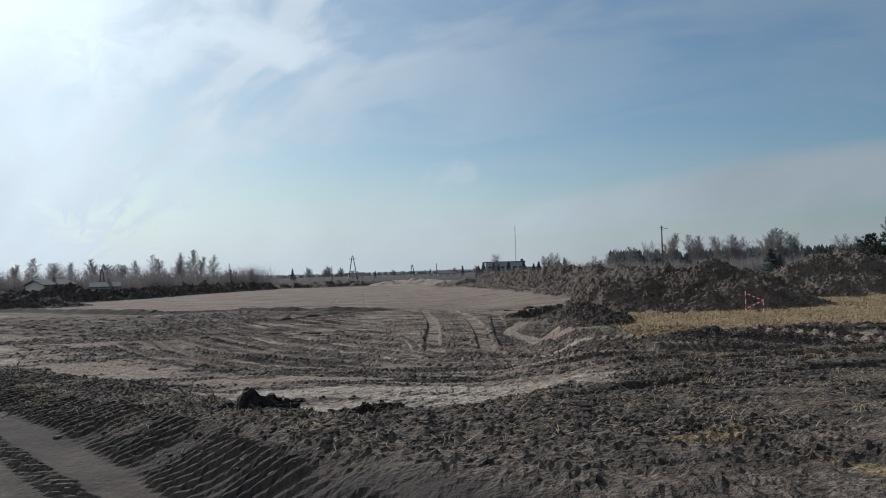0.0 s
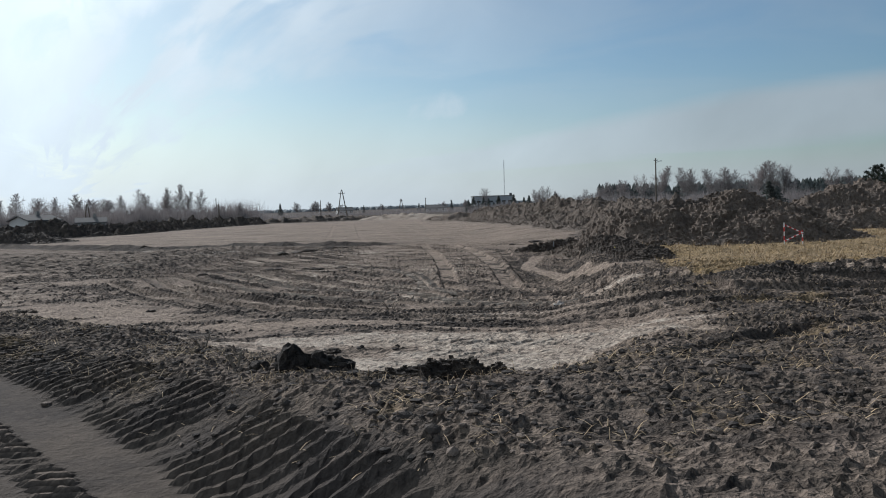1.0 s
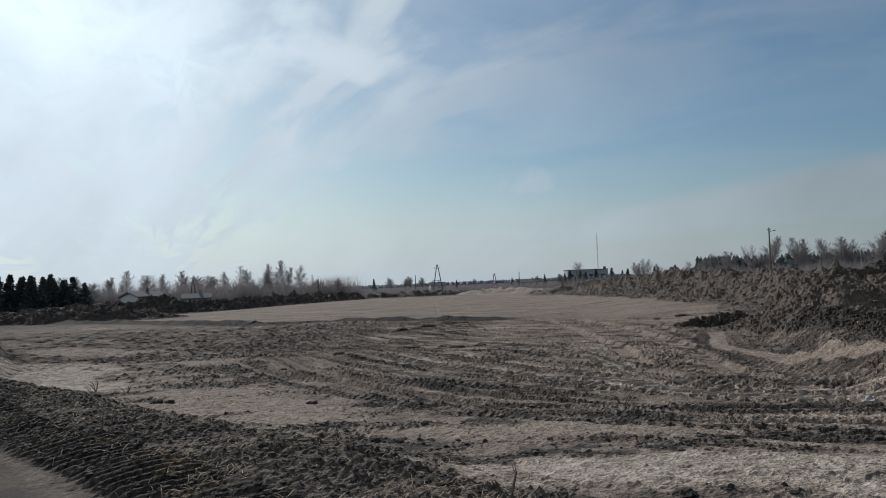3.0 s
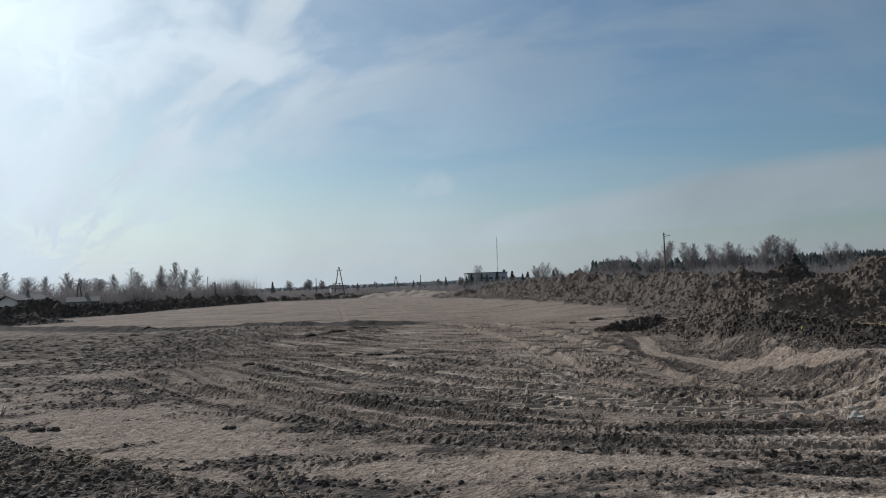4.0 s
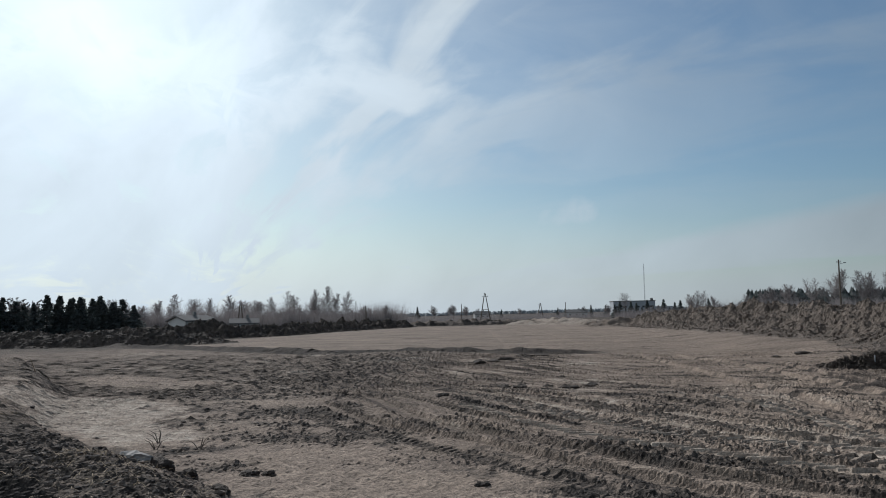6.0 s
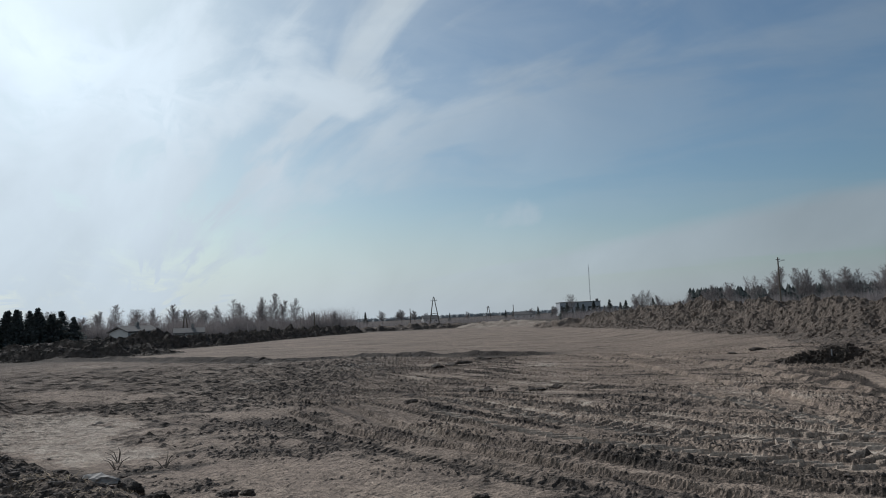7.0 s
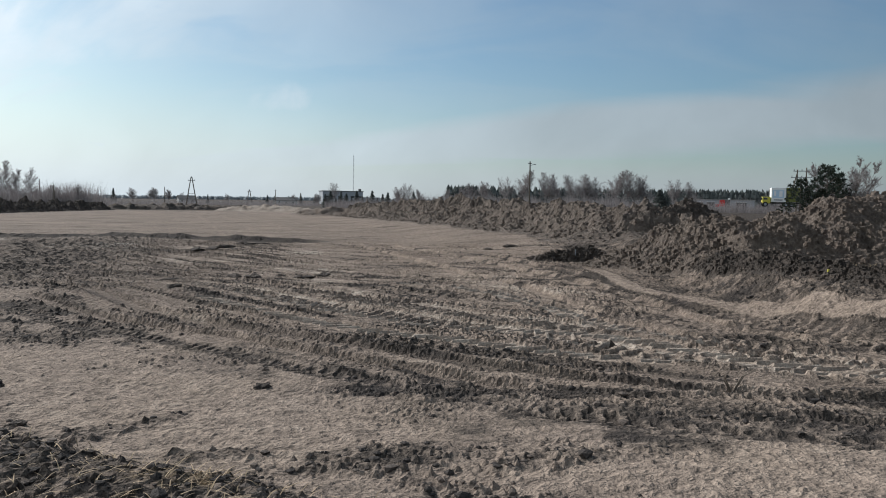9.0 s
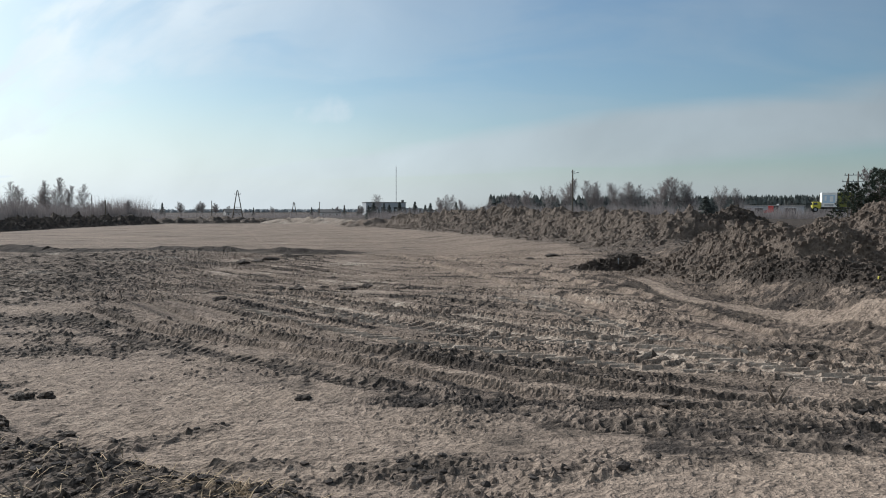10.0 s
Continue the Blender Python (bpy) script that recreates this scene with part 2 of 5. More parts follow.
PLASTER = plain("grey_plaster", (0.52, 0.51, 0.49), 0.85, 0.2, 0.12, 1.2)
ROOF = plain("dark_roofing", (0.16, 0.155, 0.15), 0.95, 0.05, 0.25, 1.5)
METAL_WALL = plain("sheet_metal_wall", (0.33, 0.35, 0.37), 0.5, 0.4, 0.1, 0.8)
RUBBER = plain("black_rubber", (0.02, 0.02, 0.02), 0.8, 0.2, 0.2, 6.0)
DARK = plain("dark_opening", (0.03, 0.03, 0.033), 0.6, 0.3, 0.2, 2.0)
PALE_BLUE = plain("pale_blue_print", (0.45, 0.58, 0.70), 0.5, 0.4, 0.2, 2.0)
STONE = plain("grey_stone", (0.30, 0.28, 0.26), 0.85, 0.2, 0.3, 7.0)
GLASS = Mat("window_glass", 0.08, 0.5).colour((0.02, 0.025, 0.03)).m


# ---- helpers for building ----
def mesh_object(name, verts, faces, material, smooth=False):
    me = bpy.data.meshes.new(name)
    me.from_pydata([tuple(p) for p in verts], [], [tuple(f) for f in faces])
    me.materials.append(material)
    if smooth:
        me.polygons.foreach_set("use_smooth", np.ones(len(me.polygons), bool))
    me.update()
    return new(name, me)


def big_mesh(name, verts, quads, material, smooth=True):
    """A large mesh from numpy arrays of vertices (n, 3) and faces (m, k)."""
    me = bpy.data.meshes.new(name)
    k = quads.shape[1]
    me.vertices.add(len(verts))
    me.vertices.foreach_set("co", np.ascontiguousarray(verts, np.float32).ravel())
    me.loops.add(quads.size)
    me.loops.foreach_set("vertex_index", np.ascontiguousarray(quads, np.int32).ravel())
    me.polygons.add(len(quads))
    me.polygons.foreach_set("loop_start", np.arange(0, quads.size, k, dtype=np.int32))
    me.polygons.foreach_set("loop_total", np.full(len(quads), k, np.int32))
    me.polygons.foreach_set("use_smooth", np.full(len(quads), smooth, bool))
    me.materials.append(material)
    me.update(calc_edges=True)
    me.validate()
    return new(name, me)


def part(name, bm, material, parent, label=""):
    me = bpy.data.meshes.new(name)
    bm.to_mesh(me)
    bm.free()
    me.materials.append(material)
    ob = new(name, me)
    ob.parent = parent
    return tagged(ob, label)


def box_bm(sx, sy, sz, at=(0, 0, 0), bevel=0.0, turn=0.0):
    bm = bmesh.new()
    bmesh.ops.create_cube(bm, size=1, matrix=pose(*at, 0, 0, turn) @ Matrix.Diagonal((sx, sy, sz, 1)))
    if bevel:
        bmesh.ops.bevel(bm, geom=bm.edges[:], offset=bevel, segments=2, affect="EDGES", profile=0.5)
    return bm


def rod_bm(a, b, r0, r1, sides=8, bm=None):
    bm = bm or bmesh.new()
    a, b = Vector(a), Vector(b)
    q = (b - a).to_track_quat("Z", "Y").to_matrix().to_4x4()
    bmesh.ops.create_cone(bm, cap_ends=True, segments=sides, radius1=r0, radius2=r1, depth=(b - a).length,
                          matrix=Matrix.Translation((a + b) / 2) @ q)
    return bm


def thing(name, at, label, category, group="", turn=0.0):
    ob = new(name)
    ob.empty_display_size = 0.2
    ob.matrix_world = pose(*at, 0, 0, turn)
    return tagged(ob, label, category, group)


# ---- height noise ----
PERM = np.random.RandomState(5).permutation(4096).astype(np.int32)


GRAD_X = np.cos(PERM * (2 * math.pi / 4096)).astype(np.float32)
GRAD_Y = np.sin(PERM * (2 * math.pi / 4096)).astype(np.float32)


def pnoise(x, y, seed=0):
    """Gradient noise, about -0.7 to 0.7."""
    x0, y0 = np.floor(x), np.floor(y)
    fx, fy = (x - x0).astype(np.float32), (y - y0).astype(np.float32)
    xi, yi = x0.astype(np.int32) + seed * 131, y0.astype(np.int32)
    ux, uy = fx * fx * fx * (fx * (fx * 6 - 15) + 10), fy * fy * fy * (fy * (fy * 6 - 15) + 10)
    row0, row1 = PERM[xi & 4095], PERM[(xi + 1) & 4095]
    h00, h10, h01, h11 = (row0 + yi) & 4095, (row1 + yi) & 4095, (row0 + yi + 1) & 4095, (row1 + yi + 1) & 4095
    top = (GRAD_X[h00] * fx + GRAD_Y[h00] * fy) * (1 - ux) + (GRAD_X[h10] * (fx - 1) + GRAD_Y[h10] * fy) * ux
    low = (GRAD_X[h01] * fx + GRAD_Y[h01] * (fy - 1)) * (1 - ux) + (GRAD_X[h11] * (fx - 1) + GRAD_Y[h11] * (fy - 1)) * ux
    return top * (1 - uy) + low * uy


def fbm(x, y, size, octaves=4, gain=0.5, seed=0):
    total, amp, f = 0.0, 1.0, 1.0 / size
    for o in range(octaves):
        total = total + amp * pnoise(x * f, y * f, seed + o)
        amp, f = amp * gain, f * 2.03
    return total


def cells(x, y, size, seed=0):
    """Broken blocks: a random level for each cell, and how far a place is from the crack round it."""
    x, y = x / size, y / size
    xi, yi = np.floor(x).astype(np.int32), np.floor(y).astype(np.int32)
    f1, f2, level = np.full(x.shape, 9.0, np.float32), np.full(x.shape, 9.0, np.float32), np.zeros(x.shape, np.float32)
    for i in (-1, 0, 1):
        for j in (-1, 0, 1):
            h = PERM[(PERM[(xi + i + seed * 57) & 4095] + yi + j) & 4095]
            px, py = xi + i + (h & 63) / 64.0, yi + j + ((h >> 6) & 63) / 64.0
            d = np.hypot(x - px, y - py).astype(np.float32)
            first = d < f1
            f2 = np.where(first, f1, np.minimum(f2, d))
            level = np.where(first, PERM[h] / 4096.0, level)
            f1 = np.where(first, d, f1)
    return level, f2 - f1


def sstep(a, b, t):
    t = np.clip((t - a) / (b - a), 0, 1)
    return t * t * (3 - 2 * t)


def polydist(x, y, pts):
    """Distance to a line of points, length along it, and side (positive left of its way)."""
    best, arc, side, s0 = np.full(np.shape(x), 1e9), np.zeros(np.shape(x)), np.zeros(np.shape(x)), 0.0
    for (ax, ay), (bx, by) in zip(pts[:-1], pts[1:]):
        ex, ey = bx - ax, by - ay
        length = math.hypot(ex, ey)
        t = np.clip(((x - ax) * ex + (y - ay) * ey) / length ** 2, 0, 1)
        px, py = x - ax - t * ex, y - ay - t * ey
        d = np.hypot(px, py)
        m = d < best
        best, arc = np.where(m, d, best), np.where(m, s0 + t * length, arc)
        side, s0 = np.where(m, np.sign(ex * py - ey * px), side), s0 + length
    return best, arc, side


def curve_pts(pts, n=4):
    """The same line, smoothed through its points."""
    out, P = [], [pts[0], *pts, pts[-1]]
    for a, b, c, d in zip(P, P[1:], P[2:], P[3:]):
        for i in range(n):
            t = i / n
            out.append(tuple(0.5 * (2 * q + (r - p) * t + (2 * p - 5 * q + 4 * r - s) * t * t + (3 * q - p - 3 * r + s) * t ** 3)
                             for p, q, r, s in zip(a, b, c, d)))
    return out + [pts[-1]]


# ---- the ground: one sheet, fine near the walk, out to the horizon ----
BANK = [(-70, 84), (-40, 58), (-24, 36), (-16.8, 24.4), (-13.7, 21.4), (-10.8, 18.4), (-9.1, 17.1), (-7.7, 15.8), (-6.3, 14.4), (-5.4, 13.2), (-4.6, 12.0),
        (-4.0, 11.1), (-3.2, 10.5), (-2.2, 11.0), (-1.3, 12.2), (-0.4, 14.2), (0.2, 17), (0.7, 21), (1.2, 25), (2.3, 30), (4.0, 36), (8.5, 47), (12.5, 62), (12, 100), (8, 150), (30, 240)]
ROAD_LINE = curve_pts([(4, -6), (-1.2, 2.0), (-5.0, 7.3), (-8.6, 11.2), (-12.6, 15.0), (-17, 20), (-23, 28.5), (-31, 40), (-46, 61), (-68, 88), (-110, 120)])
FLANK = curve_pts([(3.2, -3.5), (-1.0, 3.0), (-2.9, 6.0), (-4.6, 9.0), (-5.7, 10.6), (-6.8, 12.0), (-7.8, 13.2), (-9.0, 14.4), (-10.4, 15.7), (-12.2, 17.4), (-15.2, 20.4), (-21.0, 28.4), (-29.0, 40.0), (-44.0, 61.3)])
STEP_LINE = curve_pts([(-80, 100), (-46, 85.5), (-32, 74), (-22.9, 68), (-15.5, 69), (-8.4, 63), (-4.0, 62), (2, 60), (7, 54), (14, 44)])


def axis(core0, core1, step, grow, limit, grow_low):
    mid = list(np.arange(core0, core1 + step / 2, step))
    hi, s = [core1], step
    while hi[-1] < limit:
        s *= grow
        hi.append(hi[-1] + s)
    lo, s = [core0], step
    while lo[-1] > -limit:
        s *= grow_low if lo[-1] > -60 else grow * 1.02
        lo.append(lo[-1] - s)
    return np.array(lo[:0:-1] + mid + hi[1:])


def axis_y():
    ys, s = [7.4], 0.04
    while ys[-1] < 3200:
        s = max(0.034, 0.0030 * (ys[-1] - 3)) if ys[-1] < 60 else s * 1.022
        ys.append(ys[-1] + s)
    lo, s = [7.4], 0.04
    while lo[-1] > -900:
        s *= 1.09
        lo.append(lo[-1] - s)
    return np.array(lo[:0:-1] + ys)


GX, GY = axis(-13.0, 4.0, 0.029, 1.040, 3000, 1.020), axis_y()
X, Y = np.meshgrid(GX, GY)
near = sstep(110, 40, np.hypot(X + 6, Y - 15))

bd, barc, bside = polydist(X, Y, BANK)
sd = bd * bside
zf = np.interp(Y, [9, 12, 14.5, 20, 23.5, 26, 31, 34, 38, 46], [0.60, 0.58, 0.52, 0.29, 0.19, 0.13, 0.15, 0.0, -0.26, -0.38])
zf += 0.35 * sstep(-6, 2, X) * sstep(30, 38, Y) * sstep(60, 46, Y) + 0.55 * sstep(1, 9, X) * sstep(38, 50, Y) * sstep(150, 95, Y)
zh = 0.62 + 0.15 * np.exp(-((X - 5) ** 2 + (Y - 17) ** 2) / 60) - 0.6 * sstep(25, 70, np.hypot(X + 4, Y - 8)) * sstep(2, -6, X)
ramp = 1.0 + 3.0 * np.exp(-(((X - 0.3) / 2.0) ** 2 + ((Y - 15) / 3.0) ** 2))
sdw = sd + 0.35 * fbm(X, Y, 1.6, 3, 0.55, 3) * near
infield = sstep(-0.3 * ramp, ramp, sdw)
Z = zh * (1 - infield) + zf * infield
Z += 0.10 * fbm(X, Y, 7.0, 3, 0.5, 11) * sstep(9, 20, Y) * near
rd, rarc, rside = polydist(X, Y, ROAD_LINE)
fd, farc, fside = polydist(X, Y, FLANK)
on_road = sstep(2.35, 1.6, rd + 0.25 * fbm(X, Y, 1.2, 3, 0.5, 7))
# grassy bank left of the road
left_verge = sstep(2.3, 5.0, rd) * (rside > 0) * sstep(8, 20, Y) * sstep(120, 50, Y)
Z += 0.85 * left_verge
# berm between road and pit
to_flank = fd * fside
rise = sstep(-0.1, 1.05, -to_flank) * sstep(0.6, -0.4, sdw) * (rside < 0)
Z += rise * (np.interp(Y, [4, 7.5, 9.2, 11, 13, 15.5, 40], [0.50, 0.48, 0.40, 0.30, 0.13, 0.10, 0.06]) + 0.07 * fbm(X, Y, 1.3, 3, 0.55, 21))
berm = sstep(-0.25, 0.3, -to_flank) * sstep(0.85, 0.0, sdw) * sstep(1.0, 5.0, Y) * sstep(70, 35, Y) * sstep(0.5, -2.2, X) * (rside < 0)
# the start area on the right: torn topsoil with straw
torn = sstep(0.3, -1.0, sdw) * sstep(-3.5, -0.5, X) * sstep(26, 20, Y) * (rside < 0) * sstep(1.8, 3.0, rd)

soil_sand = np.clip(0.54 + 0.55 * fbm(X, Y, 4.5, 4, 0.55, 31), 0, 1.2)
soil_dark = np.clip(0.08 + 0.70 * fbm(X * 0.6 + Y * 0.35, Y, 1.9, 4, 0.6, 41), 0, 1) * near
churn = np.clip(0.26 + 0.8 * fbm(X, Y, 3.2, 3, 0.55, 51), 0.05, 1.0) * near
soil_straw = np.zeros_like(X)
# streaks left by wheels and blades, along the main way over the field
MAIN_WAY = [(-40, 76), (-19.0, 44.0), (-14.1, 35.5), (-10.7, 28.4), (-8.6, 24.9), (-6.1, 21.6), (-3.3, 19.3), (3, 16.4), (9, 14.5)]
md, marc, mside = polydist(X, Y, MAIN_WAY)
across = md * mside
lines = fbm(across / 0.40, marc / 6.0, 1.0, 4, 0.65, 201)
soil_dark += 1.25 * lines * near * sstep(-9, -5, across)
soil_sand -= 0.45 * lines * near
churn += 0.5 * lines * near
Z += 0.022 * fbm(across / 0.55, marc / 7.0, 1.0, 4, 0.6, 211) * near * infield
np.clip(soil_dark, 0, 1, out=soil_dark)
np.clip(churn, 0.03, 1.1, out=churn)


def blend(field, value, amount):
    field += (value - field) * np.clip(amount, 0, 1)


def blob(cx, cy, rx, ry, turn=0.0, seed=0, rag=0.6):
    """A patch with a ragged outline: the window of the grid that it fills, and 1 inside it."""
    reach = 1.9 * max(rx, ry)
    i0, i1 = np.searchsorted(GX, (cx - reach, cx + reach))
    j0, j1 = np.searchsorted(GY, (cy - reach, cy + reach))
    s = (slice(j0, j1), slice(i0, i1))
    x, y = X[s], Y[s]
    c, n = math.cos(radians(turn)), math.sin(radians(turn))
    ax, ay = ((x - cx) * c + (y - cy) * n) / rx, (-(x - cx) * n + (y - cy) * c) / ry
    r = np.hypot(ax, ay)
    return s, sstep(1.25, 0.75, r + rag * fbm(x, y, 0.9, 4, 0.6, 60 + seed)) * sstep(1.85, 1.5, r)


# smooth scraped sand beyond the step, darker worked ground before it
pd, parc, pside = polydist(X, Y, STEP_LINE)
beyond = infield * np.where(X < -4, sstep(-1.0, 0.5, pd * pside), sstep(-5.0, 3.0, pd * pside))
blend(soil_sand, 0.47 + 0.45 * fbm(X, Y * 1.5, 6.0, 4, 0.6, 71), beyond)
blend(soil_dark, 0.22 + 0.6 * fbm(X * 0.5, Y * 1.6, 3.0, 5, 0.7, 73), beyond)
blend(churn, 0.05, beyond)
blend(soil_dark, 0.50, infield * (1 - beyond) * 0.85 * sstep(-11, -17, X) * sstep(22, 30, Y))
blend(churn, 0.8, infield * (1 - beyond) * sstep(-11, -17, X) * sstep(22, 30, Y))
step_dark = sstep(2.6, 0.8, pd) * infield * sstep(-2, -6, X)
blend(soil_dark, 0.95, step_dark)
Z += 0.30 * np.exp(-(pd / 0.8) ** 2) * infield * sstep(-2, -6, X) * np.clip(0.8 + 1.2 * fbm(X, Y, 5.0, 3, 0.6, 75), 0.1, 1.4)
# berm, torn ground and road
blend(soil_sand, 0.30, berm)
blend(soil_dark, 0.58, berm * 0.9)
blend(churn, 0.48 + 0.4 * fbm(X, Y, 1.0, 3, 0.6, 85), berm)
blend(soil_dark, 0.68 + 0.5 * fbm(X, Y, 0.7, 4, 0.65, 87), torn * 0.9)
np.clip(soil_dark, 0, 1, out=soil_dark)
blend(soil_sand, 0.10, torn)
blend(churn, 0.32 + 0.7 * fbm(X, Y, 1.4, 4, 0.6, 83), torn)
np.clip(churn, 0.03, 1.1, out=churn)
blend(soil_straw, 0.22 + 0.5 * fbm(X, Y, 1.1, 3, 0.6, 81), np.maximum(berm * 0.8, torn * 0.9))
blend(soil_sand, 0.10 + 0.5 * fbm(X * 0.5 - Y * 0.5, (X + Y) * 0.12, 0.5, 3, 0.55, 91), on_road)
blend(soil_dark, 0.92 + 0.5 * fbm(X + Y, (X - Y) * 0.12, 0.9, 4, 0.6, 95), on_road)
blend(soil_straw, 0.0, on_road)
blend(churn, 0.06, on_road)
Z -= 0.06 * on_road
# dead grass on the right-hand side and the left verge
grassy = sstep(0.6, 1.8, -sdw) * (X > 0.5) * sstep(16.2, 19.0, Y + 0.10 * (X - 2) + 1.2 * fbm(X, Y, 2.5, 3, 0.5, 101)) * sstep(400, 120, Y)
blend(soil_straw, 0.95, grassy)
blend(soil_straw, 0.33, left_verge)
blend(soil_dark, 0.55, left_verge)
blend(soil_dark, 0.1, grassy)
blend(churn, 0.12, np.maximum(grassy, left_verge))
Z += 0.05 * grassy + 0.09 * grassy * fbm(X, Y, 1.3, 3, 0.5, 111) * near
# dark cut along the grass
cut = sstep(1.6, 0.4, np.abs(Y - (17.0 + 0.14 * (X - 3) + 0.5 * fbm(X, Y * 0 + 3.3, 2.0, 2, 0.5, 117)))) * (X > 1.2) * sstep(26, 14, X)
Z += 0.14 * cut
blend(soil_dark, 0.9, cut * 0.9)
blend(soil_straw, 0.1, cut)
blend(churn, 1.0, cut)
edge_cut = sstep(0.8, 0.3, np.abs(sdw + 0.15)) * sstep(19, 22, Y) * (X > 0) * sstep(170, 150, Y)
blend(soil_dark, 0.70, edge_cut * 0.8)
blend(churn, 0.9, edge_cut)
blend(soil_straw, 0.0, edge_cut)
# rough land outside and beyond the site
outer = np.maximum(sstep(186, 200, Y), sstep(-42, -50, X) * sstep(60, 100, Y) * sstep(-0.5, -2.0, X)) * (1 - on_road)
outer = np.maximum(outer, sstep(14, 20, X) * sstep(60, 75, Y))
blend(soil_dark, 0.80, outer)
blend(soil_sand, 0.25, outer)
blend(soil_straw, 0.22 + 0.3 * fbm(X, Y, 30.0, 3, 0.5, 191), outer)
# smooth trodden sand between the berm and the wheel tracks
here = mside[np.searchsorted(GY, 19.0), np.searchsorted(GX, -10.0)]
flat_sand = sstep(0.5, 1.6, md + 0.6 * fbm(X, Y, 1.5, 3, 0.55, 261)) * (mside == here) * infield * sstep(-2.5, -4.5, X) * sstep(-19, -15, X)
blend(churn, 0.16 + 0.5 * fbm(X, Y, 1.3, 3, 0.6, 267), flat_sand * 0.75)
blend(soil_dark, 0.42 + 0.9 * fbm(X * 0.8, Y, 1.0, 5, 0.68, 263), flat_sand * 0.85)
blend(soil_sand, 0.52 + 0.5 * fbm(X, Y, 2.0, 4, 0.6, 265), flat_sand * 0.8)
# rough slope below the grass edge
slope = sstep(3.2, 1.6, np.abs(sdw - 1.2)) * sstep(19, 22, Y) * (X > 0) * sstep(70, 50, Y)
blend(churn, 0.55 + 0.5 * fbm(X, Y, 1.2, 3, 0.55, 271), slope * 0.8)
blend(soil_dark, 0.58 + 0.6 * fbm(X, Y, 1.4, 4, 0.6, 273), slope * 0.9)
blend(soil_sand, 0.40 + 0.4 * fbm(X, Y, 1.1, 4, 0.6, 275), slope * 0.8)
np.clip(churn, 0.03, 1.1, out=churn)
# darker ground where the ways meet
dark_ways = infield * sstep(-7.5, -3.5, X) * sstep(24.5, 20, Y) * sstep(14.5, 17, Y)
soil_dark += dark_ways * (0.38 + 0.5 * fbm(X * 0.6, Y, 1.2, 4, 0.6, 281))
# patches of pale sand
for i, (cx, cy, rx, ry, turn) in enumerate([(-2.2, 13.2, 2.2, 0.9, 10), (-3.3, 12.0, 1.3, 1.0, 5), (-9.6, 20.5, 2.4, 1.2, -40), (-18.5, 29.5, 4.5, 2.0, -50),
                                            (-15.0, 25.6, 1.6, 0.8, -40), (-14.0, 30.2, 1.3, 0.6, -30), (-11.4, 23.2, 1.6, 0.7, 0), (-9.0, 18.7, 1.6, 0.6, 0), (-5.2, 17.2, 2.2, 0.7, -10),
                                            (-9.6, 21.3, 1.0, 0.5, -30), (-24, 43, 6, 2.0, -40), (-5.0, 28.0, 1.6, 0.4, -40), (-3.6, 14.6, 2.4, 0.8, -8)]):
    w, a = blob(cx, cy, rx, ry, turn, i)
    blend(soil_sand[w], 1.0 if i in (0, 1, 3, 4, 12) else 0.74, a * 0.9)
    blend(soil_dark[w], 0.0, a * 0.85)
    blend(churn[w], 0.10, a * 0.9)
    blend(soil_straw[w], 0.0, a)
# patches of black topsoil
for i, (cx, cy, rx, ry, turn) in enumerate([(-13.2, 28.7, 1.3, 0.45, 40), (-11.9, 25.2, 1.5, 0.34, 10), (-14.9, 27.0, 0.7, 0.4, 0), (-9.9, 19.1, 0.9, 0.18, 40),
                                            (-7.9, 18.1, 0.7, 0.30, 0), (-6.7, 17.7, 0.6, 0.16, 0), (-9.1, 18.4, 0.5, 0.14, 0), (-1.5, 22.8, 1.8, 0.5, -20), (1.0, 22.0, 1.4, 0.6, 0), (-3.3, 20.8, 2.6, 0.35, -28),
                                            (-5.6, 22.5, 2.2, 0.3, -45), (-5.2, 19.0, 1.2, 0.14, -15), (0.6, 16.2, 1.8, 0.5, 0), (-12.5, 54, 3.2, 0.8, -8), (-9.0, 56.8, 2.0, 0.6, 0)]):
    w, a = blob(cx, cy, rx, ry, turn, 30 + i)
    blend(soil_dark[w], 0.60, a * 0.8)
    blend(churn[w], 0.45, a * 0.8)
    Z[w] += 0.025 * a


